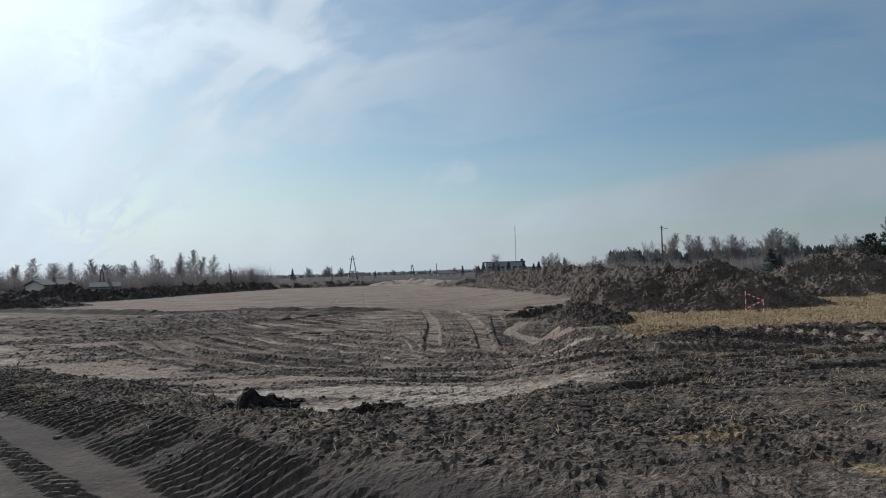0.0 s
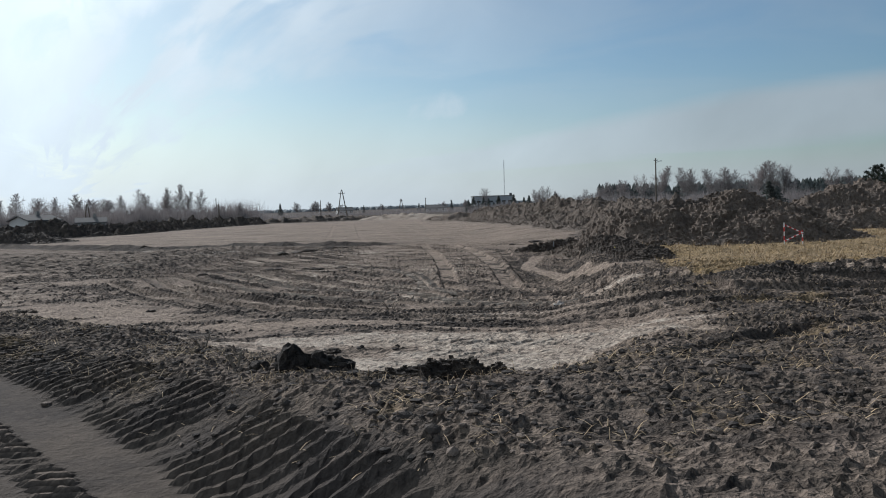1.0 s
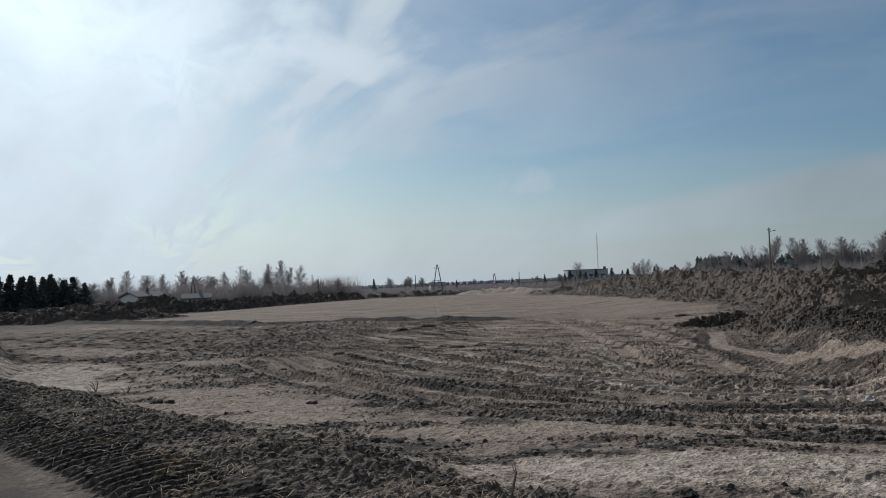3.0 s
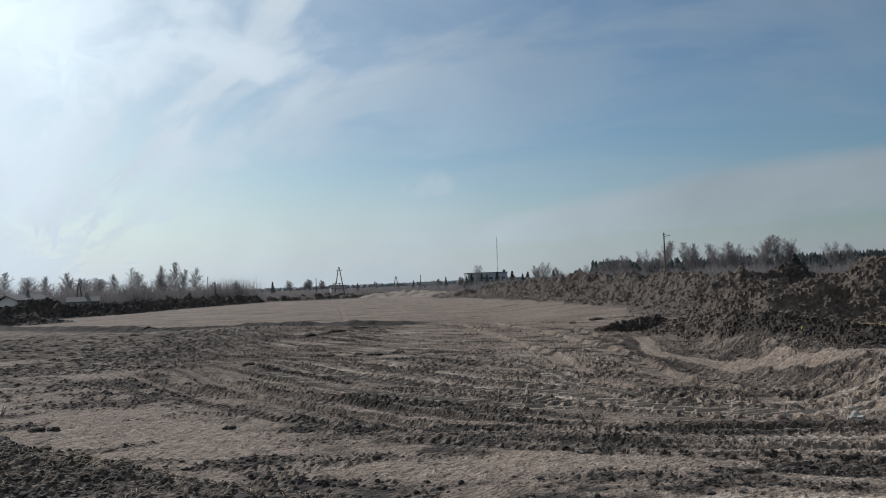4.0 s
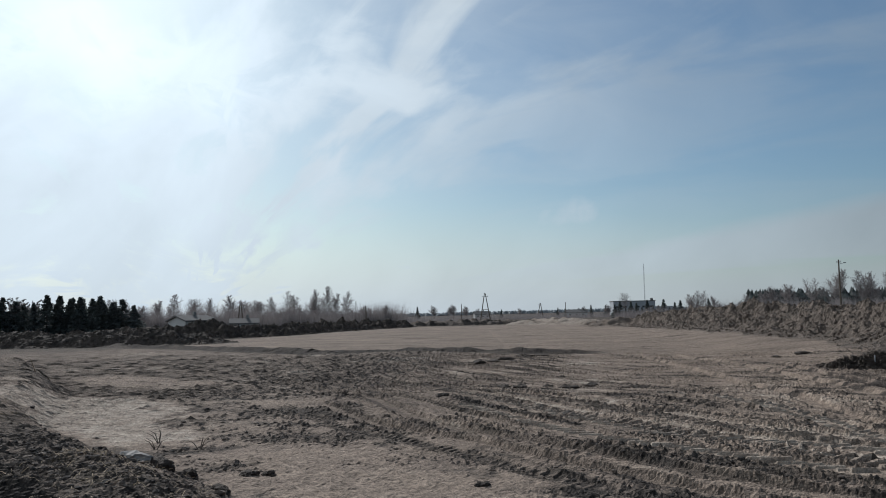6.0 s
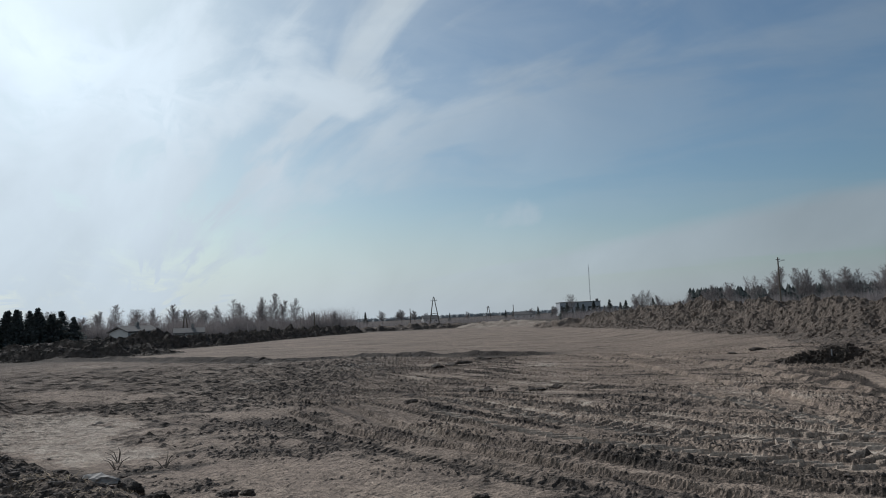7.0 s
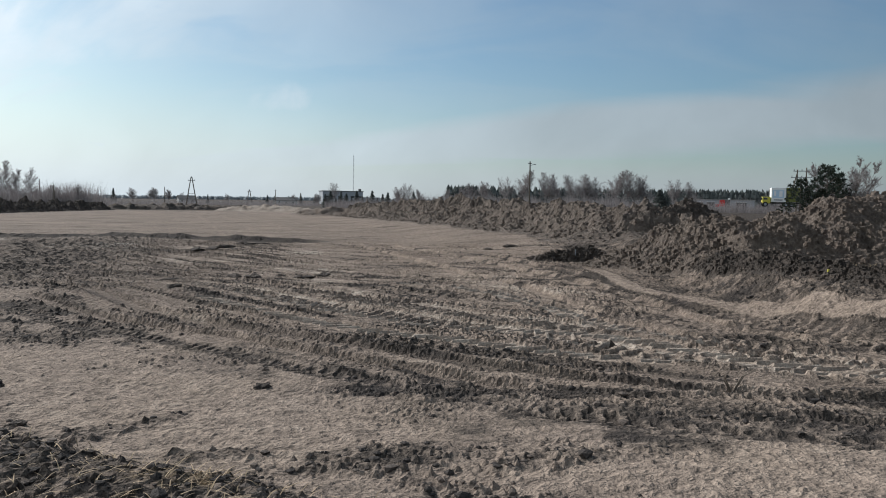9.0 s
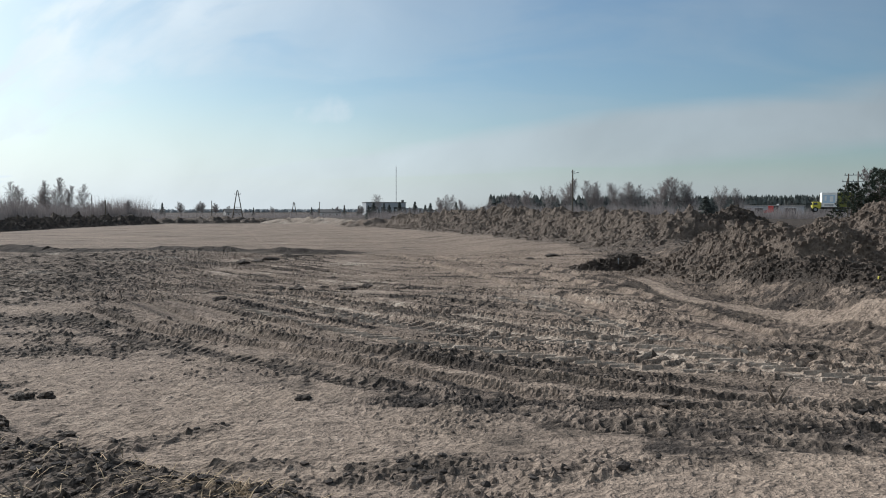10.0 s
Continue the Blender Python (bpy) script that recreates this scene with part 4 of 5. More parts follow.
spoil_heap("earth_mound", [(-78, 94, 0.8), (-66, 93, 1.6), (-58, 91, 1.3), (-50, 92.5, 1.9), (-44.5, 95, 0.9)], 5.0, HEAP_DARK, "low grey-brown earth bank before a spruce hedge", 0.2, 0.34, 703)
spoil_heap("earth_mound", [(-60, 115, 1.2), (-54, 118, 2.2), (-49, 122, 1.6), (-47, 132, 1.4), (-46, 150, 1.5), (-43, 170, 1.6), (-39, 186, 1.4)], 4.6, HEAP_DARK,
           "long row of dumped dark topsoil", 0.25, 0.75, 803)
spoil_heap("earth_mound", [(-36, 196, 1.0), (-24, 205, 1.4), (-10, 212, 1.0)], 4.0, HEAP_DARK, "distant row of dark earth", 0.5, 0.5, 903)
spoil_heap("sand_mound", [(-12, 200, 0.9), (-3, 192, 1.5), (3, 185, 0.9)], 5.0, HEAP_SAND, "pale distant sand heap", 0.5, 0.3, 1003)
spoil_heap("earth_mound", [(2, 158, 0.9), (6, 156, 1.5), (10, 158, 1.2)], 4.5, HEAP_BROWN, "brown earth heap at the far edge of the site", 0.4, 0.4, 1103)


# ---- trees ----
def tube(verts, faces, a, b, r0, r1, sides):
    """Add a tapered prism from a to b to the lists."""
    a, b = Vector(a), Vector(b)
    d = (b - a).normalized()
    e = d.orthogonal().normalized()
    f = d.cross(e)
    n = len(verts)
    for c, r in ((a, r0), (b, r1)):
        for i in range(sides):
            w = 2 * math.pi * i / sides
            verts.append(c + (e * math.cos(w) + f * math.sin(w)) * r)
    for i in range(sides):
        j = (i + 1) % sides
        faces.append((n + i, n + j, n + sides + j, n + sides + i))


def ribbon(verts, faces, a, b, w):
    """A thin twig."""
    d = (b - a).cross(Vector((0.3, 0.5, 0.2)))
    d = d.normalized() * w
    n = len(verts)
    verts.extend([a - d, a + d, b])
    faces.append((n, n + 1, n + 2))


def bare_tree(height, seed, lift=0.6, spread=0.5, trunk=0.10, limbs=22, bark=None, stems=1, twig_r=0.02, label="", category="tree", group="", name="bare_tree", low=0.25):
    """Leafless tree: bent stems, limbs along them, branches along the limbs and many fine twigs."""
    rng = random.Random(seed)
    wood, twigs, trunks = ([], []), ([], []), []
    for s in range(stems):
        if s:
            wood = ([], [])
        trunks.append(wood)
        p = Vector((rng.uniform(-0.2, 0.2) * (stems - 1), rng.uniform(-0.2, 0.2) * (stems - 1), -0.3))
        way = Vector((rng.uniform(-0.09, 0.09) * (stems * 2 - 1), rng.uniform(-0.09, 0.09) * (stems * 2 - 1), 1)).normalized()
        own = height * rng.uniform(0.85, 1.0) + 0.3
        line = [p.copy()]
        for i in range(8):
            way = (way + Vector((rng.uniform(-1, 1), rng.uniform(-1, 1), 0.6)) * 0.07).normalized()
            line.append(line[-1] + way * own / 8)
        for i in range(8):
            tube(*wood, line[i], line[i + 1], trunk * (1.05 - i / 8.2), trunk * (1.05 - (i + 1) / 8.2), 6)
        for k in range(limbs // (1 if stems == 1 else 2)):
            f = low + (0.97 - low) * (k + rng.random()) / (limbs // (1 if stems == 1 else 2))
            i = min(7, int(f * 8))
            a = line[i].lerp(line[i + 1], f * 8 - i)
            w = k * 2.4 + rng.uniform(-0.5, 0.5)
            out = Vector((math.cos(w), math.sin(w), 0))
            reach = height * spread * (0.14 + 0.86 * ((1 - f) / (1 - low)) ** 0.9) * rng.uniform(0.7, 1.15)
            d = (out + Vector((0, 0, lift * rng.uniform(0.7, 1.4)))).normalized()
            q = a.copy()
            r = trunk * (1.1 - f) * 0.42
            for piece in range(3):
                d = (d + Vector((rng.uniform(-1, 1), rng.uniform(-1, 1), rng.uniform(-0.6, 1.0))) * 0.18).normalized()
                q2 = q + d * reach / 3
                tube(*wood, q, q2, max(r * (1 - piece / 3.3), 0.012), max(r * (1 - (piece + 1) / 3.3), 0.010), 4)
                for b in range(5):
                    start = q.lerp(q2, rng.random())
                    e = (d * 0.8 + Vector((rng.gauss(0, 1), rng.gauss(0, 1), rng.gauss(0.25, 0.7))) * 0.55).normalized()
                    length = reach * rng.uniform(0.25, 0.5)
                    end = start + e * length
                    ribbon(*twigs, start, end, twig_r * 1.2)
                    for c in range(15):
                        t0 = start.lerp(end, rng.uniform(0.15, 1.0))
                        e2 = (e * 0.7 + Vector((rng.gauss(0, 1), rng.gauss(0, 1), rng.gauss(0.2, 0.8))) * 0.6).normalized()
                        ribbon(*twigs, t0, t0 + e2 * length * rng.uniform(0.3, 0.65), twig_r)
                q = q2
    ob = thing(name, (0, 0, 0), label, category, group)
    for data in trunks:
        mesh_object("trunk" if stems == 1 else "stem", data[0], data[1], bark or BARK).parent = ob
    mesh_object("crown", twigs[0], twigs[1], TWIG).parent = ob
    return ob


def spruce(height, seed, width=0.30, label="", group="", needle=None, name="spruce_tree", ragged=0.25):
    """Tapered trunk with whorls of drooping boughs made of many needle sprays."""
    rng = random.Random(seed)
    wood, leaf = ([], []), ([], [])
    tube(*wood, (0, 0, -0.3), (0, 0, height), height * 0.018 + 0.02, 0.01, 6)
    z = height * 0.06
    while z < height * 0.985:
        reach = height * width * 1.25 * (1 - z / height) ** 1.05 * rng.uniform(1 - ragged, 1 + ragged) + 0.08
        for k in range(7):
            w = rng.uniform(0, 2 * math.pi)
            d = Vector((math.cos(w), math.sin(w), rng.uniform(-0.35, 0.25)))
            tip = Vector((0, 0, z)) + d * reach
            tube(*wood, (0, 0, z), tip, 0.015, 0.006, 3)
            for s in range(11):
                c = Vector((0, 0, z)).lerp(tip, rng.uniform(0.2, 1.0))
                size = height * 0.022 + 0.05
                n = len(leaf[0])
                a = Vector((rng.uniform(-1, 1), rng.uniform(-1, 1), rng.uniform(-0.5, 0.7))).normalized()
                b = a.orthogonal() * rng.choice((-1, 1))
                leaf[0].extend([c - a * size, c + b * size * 0.6, c + a * size * 1.5, c - b * size * 0.6])
                leaf[1].extend([(n, n + 1, n + 2), (n, n + 2, n + 3)])
        z += height * 0.035 * rng.uniform(0.8, 1.3)
    ob = thing(name, (0, 0, 0), label, "tree", group)
    mesh_object("trunk", wood[0], wood[1], BARK).parent = ob
    mesh_object("crown", leaf[0], leaf[1], needle or NEEDLE).parent = ob
    return ob


def pine(height, seed, label):
    """Pine with several upright leaders and rounded tufts of long needles."""
    rng = random.Random(seed)
    wood, leaf = ([], []), ([], [])
    tube(*wood, (0, 0, -0.3), (0, 0, height * 0.92), 0.12, 0.03, 7)
    for k in range(46):
        z = height * (0.10 + 0.86 * (k / 46) ** 0.9)
        w = k * 2.4 + rng.uniform(-0.4, 0.4)
        reach = height * 0.52 * (1 - (z / height) ** 1.6) * rng.uniform(0.6, 1.1) + 0.18
        tip = Vector((math.cos(w) * reach, math.sin(w) * reach, z + reach * 0.35))
        tube(*wood, (0, 0, z), tip, 0.03, 0.012, 4)
        for s in range(6):
            c = Vector((0, 0, z)).lerp(tip, rng.uniform(0.45, 1.05)) + Vector((rng.gauss(0, 0.12), rng.gauss(0, 0.12), rng.gauss(0, 0.08)))
            for q in range(14):
                a = Vector((rng.gauss(0, 1), rng.gauss(0, 1), rng.gauss(0.4, 0.8))).normalized()
                b = a.orthogonal()
                n = len(leaf[0])
                leaf[0].extend([c + b * 0.035, c - b * 0.035, c + a * rng.uniform(0.18, 0.34)])
                leaf[1].append((n, n + 1, n + 2))
    ob = thing("pine_tree", (0, 0, 0), label, "tree")
    mesh_object("trunk", wood[0], wood[1], BARK).parent = ob
    mesh_object("crown", leaf[0], leaf[1], PINE).parent = ob
    return ob


def plant(kinds, places, seed, sink=0.0):
    """Set copies of the kinds (object, own height) at (x, y, top height), the first of each kind in place."""
    rng = random.Random(seed)
    for i, (x, y, top) in enumerate(places):
        z = float(ground_z(x, y)) - sink
        kind, own = kinds[i % len(kinds)]
        s = (top - z) / own * (1.12 if "tree" in kind.name else 1.0)
        m = pose(x, y, z, 0, 0, rng.uniform(0, 360)) @ Matrix.Diagonal((s * rng.uniform(0.85, 1.1), s * rng.uniform(0.85, 1.1), s, 1))
        if i < len(kinds):
            kind.matrix_world = m
        else:
            c = copy_thing(kind, Matrix.Identity(4))
            c.matrix_basis = m


BIRCH_LABEL, G_L, G_R = "slender leafless birch with fine grey twigs", "birches behind the topsoil row", "bare trees behind the topsoil bank"
birches = [(bare_tree(9, s, 1.1, 0.36, 0.06, 40, BIRCH, twig_r=0.009, low=0.16, label=BIRCH_LABEL, group=G_L, name="birch_tree"), 9.3) for s in (11, 12, 13)]
plant(birches, [(-97, 198, 8.5), (-100, 196, 7.6), (-89, 201, 7.6), (-85, 203, 8.1), (-83, 203, 7.7), (-75, 206, 7.7), (-71, 208, 8.9), (-69, 208, 8.6), (-64, 210, 9.4),
                (-62, 210, 10.0), (-60, 211, 8.8), (-57, 212, 8.8), (-79, 207, 6.8), (-93, 200, 6.5), (-106, 194, 7.6), (-112, 190, 7.2), (-120, 186, 7.8), (-66, 212, 7.4)], 1)
rounds = [(bare_tree(7.5, s, 0.8, 0.46, 0.09, 46, BARK, 2, 0.010, label="broad leafless tree with a round crown", group=G_L, name="broad_bare_tree"), 7.6) for s in (21, 22)]
plant(rounds, [(-96, 209, 7.5), (-83, 214, 7.4), (-81, 215, 6.6), (-69, 127, 4.7), (-62, 108, 4.9), (188, 278, 10.1), (-104, 205, 6.5)], 2)
bushes = [(bare_tree(4.5, s, 0.8, 0.36, 0.05, 20, BARK, 4, 0.02, "dense leafless grey-brown shrub", "shrub", "shrubs behind the topsoil row", "bare_shrub"), 4.4) for s in (31, 32)]
plant(bushes, [(-70, 198, 4.7), (-66, 199, 4.8), (-63, 200, 4.9), (-49, 203, 4.9), (-45, 204, 5.3), (-52, 202, 4.2), (-56, 200, 4.0), (-59, 200, 4.2), (-73, 196, 3.8),
               (-71, 103, 5.6), (-70, 103, 5.7), (-71, 102, 5.0), (-69, 104, 5.2), (-78, 193, 3.4), (-88, 190, 3.2), (46, 250, 4.2), (50, 248, 5.0), (52, 246, 5.2)], 3)
spruces = [(spruce(5, s, 0.34, "dark green spruce in a dense hedge", "spruce hedge"), 5.0) for s in (41, 42, 43)]
places = [(-78, 92, 4.6), (-77, 93, 4.2), (-76, 94, 4.6), (-75, 95, 4.8), (-73, 96, 5.2), (-72, 97, 5.0), (-71, 98, 4.6), (-70, 98, 4.2), (-66, 101, 4.8), (-65, 102, 4.8),
          (-63, 103, 4.6), (-62, 104, 4.4), (-61, 104, 4.7), (-60, 105, 4.0), (-64, 103, 4.5), (-67, 100, 4.0), (-79, 91, 4.4), (-81, 90, 4.8), (-83, 89, 4.5)]
plant(spruces, places, 4)
plant([(spruce(5, 45, 0.38, "dark green spruce in a dense hedge", "spruce hedge"), 5.0)], [(x + 1.6, y + 2.2, t - 0.3) for x, y, t in places], 5)
big = [(bare_tree(11, 51, 0.8, 0.36, 0.30, 13, BARK, 1, 0.022, "tall leafless tree with heavy crooked limbs", name="old_tree"), 11.0),
       (bare_tree(9, 57, 0.35, 0.48, 0.26, 12, BARK, 1, 0.022, "leafless tree with wide spreading limbs", name="old_tree"), 8.6)]
plant(big, [(-73, 87, 11.4), (-70.5, 89.5, 9.2), (-80, 84, 11.0)], 6)
right = [(bare_tree(11, s, 1.0, 0.36, 0.08, 56, BIRCH, 2, 0.009, "leafless grey birch with a feathery crown", group=G_R, name="birch_tree"), 11.0) for s in (61, 62, 63)]
plant(right, [(65, 236, 9.9), (68, 235, 11.8), (75, 232, 11.5), (78, 231, 9.8), (83, 229, 10.6), (85, 228, 11.1), (87, 227, 10.1), (92, 225, 11.7), (96, 223, 12.4), (98, 222, 11.0),
              (101, 220, 10.0), (38, 268, 7.1), (41, 268, 8.0), (46, 267, 6.2), (54, 265, 6.7), (59, 264, 7.1), (62, 263, 8.5), (65, 262, 9.3), (155, 299, 12.6), (161, 296, 11.5), (55, 629, 16.3)], 7)
p = pine(5.0, 71, "dark green bushy pine beside the dead grass")
plant([(p, 5.0)], [(37.4, 69.4, 5.2), (35.8, 70.6, 4.2), (39.2, 70.4, 4.6), (36.6, 69.0, 3.4)], 8)
plant([(bare_tree(6, 75, 1.1, 0.40, 0.035, 24, BARK, 4, 0.012, "leafless multi-stemmed tree beside a pine", name="bare_tree"), 6.0)], [(40.3, 70.9, 6.2)], 9)
plant([(spruce(4, 77, 0.5, "dark green bushy evergreen shrub", needle=NEEDLE, name="evergreen_bush"), 4.0)], [(44, 109, 4.3), (46, 111, 3.6)], 10)
hedge = [(spruce(5, s, 0.30, "dark conifer in a far hedge", "far conifer hedge"), 5.0) for s in (81, 82)]
plant(hedge, [(19 + i * 1.9, 311 - i * 0.25, 4.2 + 1.3 * math.sin(i * 2.3)) for i in range(20)], 11)
plant([(spruce(8, 85, 0.22, "small dark far-off conifer", "far conifers"), 8.0)], [(-87, 527, 7.0), (24, 532, 6.0), (33, 531, 5.5), (2, 480, 4.5), (6, 482, 4.0), (-30, 470, 4.2)], 12)
plant([(bare_tree(7, 87, 0.9, 0.40, 0.09, 34, BARK, 2, 0.02, "far leafless tree on the skyline", group="far bare trees"), 7.0)],
      [(-76, 528, 7.7), (-67, 529, 7.1), (-64, 530, 8.1), (-56, 531, 7.1), (-20, 500, 5.0), (16, 470, 5.0), (28, 450, 5.5), (-48, 520, 5.5)], 13)


def wood_edge(name, line, count, tall, seed, label, deep=14.0, wide=(0.20, 0.34), material=None):
    """A far wood: many spiky conifer crowns and bare poles in one mesh."""
    rng = np.random.RandomState(seed)
    pts = curve_pts(line, 8)
    verts, faces = [], []
    for i in range(count):
        k = rng.randint(len(pts) - 1)
        t = rng.rand()
        x = pts[k][0] * (1 - t) + pts[k + 1][0] * t + rng.uniform(-deep, deep) * 0.3
        y = pts[k][1] * (1 - t) + pts[k + 1][1] * t + rng.uniform(0, deep)
        h, w = tall * rng.uniform(0.72, 1.08), tall * rng.uniform(*wide)
        z = float(ground_z(x, y)) - 0.3
        for lev in range(5):
            a, b = lev / 5, min(1.0, lev / 5 + 0.34)
            n = len(verts)
            sides = 6
            for s in range(sides):
                q = 2 * math.pi * s / sides + rng.uniform(-0.3, 0.3)
                r = w * (1.15 - a) * rng.uniform(0.7, 1.2)
                verts.append((x + math.cos(q) * r, y + math.sin(q) * r, z + h * a + rng.uniform(-0.04, 0.02) * h))
            verts.append((x, y, z + h * b))
            faces.extend((n + s, n + (s + 1) % sides, n + sides) for s in range(sides))
    return tagged(mesh_object(name, verts, faces, material or NEEDLE), label, "forest", kind="stuff")


wood_edge("pine_forest", [(150, 640), (240, 640), (323, 629), (361, 607), (397, 583), (430, 565), (470, 540), (560, 470)], 1100, 16.0, 3, "dark far pine forest on the skyline")
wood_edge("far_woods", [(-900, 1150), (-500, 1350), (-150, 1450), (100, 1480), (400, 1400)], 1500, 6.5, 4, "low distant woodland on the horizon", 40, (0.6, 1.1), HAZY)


def scrub(name, line, count, tall, deep, seed, label):
    """A belt of bare brushwood: many thin upright shoots in one mesh."""
    rng = np.random.RandomState(seed)
    pts = np.array(curve_pts(line, 6))
    k = rng.randint(0, len(pts) - 1, count)
    t = rng.rand(count)
    x = pts[k, 0] * (1 - t) + pts[k + 1, 0] * t + rng.uniform(-deep, deep, count)
    y = pts[k, 1] * (1 - t) + pts[k + 1, 1] * t + rng.uniform(-deep, deep, count)
    h = tall * (0.55 + 0.45 * np.clip(1 + 1.6 * fbm(x, y, 7.0, 3, 0.5, seed), 0, 1.6)) * rng.uniform(0.5, 1.05, count)
    z = ground_z(x, y) - 0.1
    lx, ly, w = rng.normal(0, 0.22, count) * h, rng.normal(0, 0.22, count) * h, rng.uniform(0.02, 0.05, count)
    V = np.stack([np.stack([x - w, y, z], -1), np.stack([x + w, y, z], -1), np.stack([x + lx, y + ly, z + h], -1)], 1)
    return tagged(big_mesh(name, V.reshape(-1, 3), np.arange(count * 3).reshape(-1, 3), TWIG, False), label, "scrub", kind="stuff")


scrub("brushwood", [(-118, 182), (-100, 190), (-80, 192), (-62, 198), (-43, 204)], 16000, 5.4, 5.0, 1, "dense leafless grey-brown brushwood behind the topsoil row")
scrub("thicket", [(22, 300), (40, 270), (57, 217), (74, 211), (93, 202), (115, 190), (150, 172)], 12000, 4.0, 5.0, 2, "brown leafless thicket behind the topsoil bank")
scrub("far_scrub", [(-70, 330), (-40, 360), (-10, 380), (20, 400), (50, 380)], 5000, 3.2, 9.0, 3, "low leafless scrub in the distance")


# ---- poles and masts ----
def single_pole(at, top, label, arms=1, r=0.13, lamp=False):
    z = float(ground_z(*at)) - 0.3
    ob = thing("utility_pole", (at[0], at[1], z), label, "utility pole", turn=12)
    h = top - z
    part("shaft", rod_bm((0, 0, 0), (0, 0, h), r * 1.2, r * 0.75), WOOD, ob)
    for k in range(arms):
        zz = h - 0.45 - 1.0 * k
        part("crossarm", box_bm(0.9, 0.1, 0.12, (0, 0, zz), 0.01), STEEL, ob)
        for x in (-0.38, 0.38):
            part("insulator", rod_bm((x, 0, zz), (x, 0, zz + 0.28), 0.06, 0.04, 6), WHITE, ob)
    if lamp:
        part("lamp_arm", rod_bm((0, 0, h - 0.9), (0.9, 0, h - 0.6), 0.05, 0.04, 6), STEEL, ob)
        part("lamp_head", box_bm(0.6, 0.25, 0.14, (1.1, 0, h - 0.58), 0.03), STEEL, ob)
    return ob


def a_pole(at, top, label, gap=1.5, turn=0.0, r=0.15):
    z = float(ground_z(*at)) - 0.3
    h = top - z
    ob = thing("a_frame_pole", (at[0], at[1], z), label, "utility pole", turn=turn)
    part("leg", rod_bm((-gap, 0, 0), (-0.12, 0, h * 0.97), r * 1.2, r * 0.8), WOOD, ob)
    part("leg", rod_bm((gap, 0, 0), (0.12, 0, h * 0.97), r * 1.2, r * 0.8), WOOD, ob)
    part("brace", rod_bm((-gap * 0.55, 0, h * 0.45), (gap * 0.55, 0, h * 0.45), 0.07, 0.07, 6), WOOD, ob)
    part("crossarm", box_bm(2.0, 0.12, 0.14, (0, 0, h * 0.86), 0.01), STEEL, ob)
    part("top_pin", rod_bm((0, 0, h * 0.95), (0, 0, h), 0.08, 0.05, 6), STEEL, ob)
    for x in (-0.9, 0.9):
        part("insulator", rod_bm((x, 0, h * 0.86), (x, 0, h * 0.86 + 0.35), 0.07, 0.05, 6), WHITE, ob)
    return ob


a_pole((-25.0, 262), 8.9, "wooden A-frame power pole with one crossarm", 1.7)
a_pole((-8.0, 433), 7.5, "far wooden A-frame power pole", 1.5, r=0.2)
a_pole((-71, 176), 5.4, "low wooden A-frame power pole", 0.8)
single_pole((48.2, 171.2), 11.0, "tall single power pole behind the topsoil bank", 1, 0.16, True)
single_pole((-116.6, 480), 11.5, "far power pole with two crossarms", 2, 0.22)
single_pole((-37.2, 311), 6.2, "plain bare wooden pole in the distance", 0, 0.16)
single_pole((5.0, 432), 7.5, "far power pole with a crossarm", 1, 0.2)
single_pole((-47, 190), 4.6, "short post behind the earth row", 0, 0.14)
single_pole((22, 500), 6.5, "far wooden power pole with a crossarm", 1, 0.2)
single_pole((44, 560), 7.0, "far wooden power pole with a crossarm", 1, 0.2)


def h_tower(at, top):
    z = float(ground_z(*at)) - 0.3
    h = top - z
    ob = thing("twin_pole_tower", (at[0], at[1], z), "twin wooden power pole with raking strut and crossarms", "utility pole", turn=-40)
    part("leg", rod_bm((-0.9, 0, 0), (-0.9, 0, h * 0.96), 0.17, 0.12), WOOD, ob)
    part("leg", rod_bm((0.9, 0, 0), (0.9, 0, h), 0.17, 0.12), WOOD, ob)
    part("strut", rod_bm((-3.0, 0, 0), (-0.9, 0, h * 0.9), 0.16, 0.12), WOOD, ob)
    part("strut", rod_bm((2.4, 0, 0), (0.9, 0, h * 0.8), 0.16, 0.12), WOOD, ob)
    for zz, w in ((0.93, 3.4), (0.80, 4.2)):
        part("crossarm", box_bm(w, 0.14, 0.16, (0, 0, h * zz), 0.01), STEEL, ob)
        for x in (-w / 2 + 0.15, 0.0, w / 2 - 0.15):
            part("insulator", rod_bm((x, 0, h * zz), (x, 0, h * zz + 0.4), 0.08, 0.06, 6), DARK, ob)
    return ob


h_tower((107.5, 163.5), 10.9)

mast = thing("radio_mast", (79, 700, -0.5), "thin guyed lattice radio mast", "mast")
for w in range(3):
    a = 2 * math.pi * w / 3
    part("chord", rod_bm((0.35 * math.cos(a), 0.35 * math.sin(a), 0), (0.3 * math.cos(a), 0.3 * math.sin(a), 41.5), 0.09, 0.08, 5), STEEL, mast)
for k in range(26):
    a, b = 2 * math.pi * k / 3, 2 * math.pi * (k + 1) / 3
    part("lacing", rod_bm((0.34 * math.cos(a), 0.34 * math.sin(a), k * 1.6), (0.34 * math.cos(b), 0.34 * math.sin(b), k * 1.6 + 1.6), 0.05, 0.05, 4), STEEL, mast)
part("antenna", rod_bm((0, 0, 41.0), (0, 0, 43.0), 0.06, 0.04, 5), WHITE, mast)


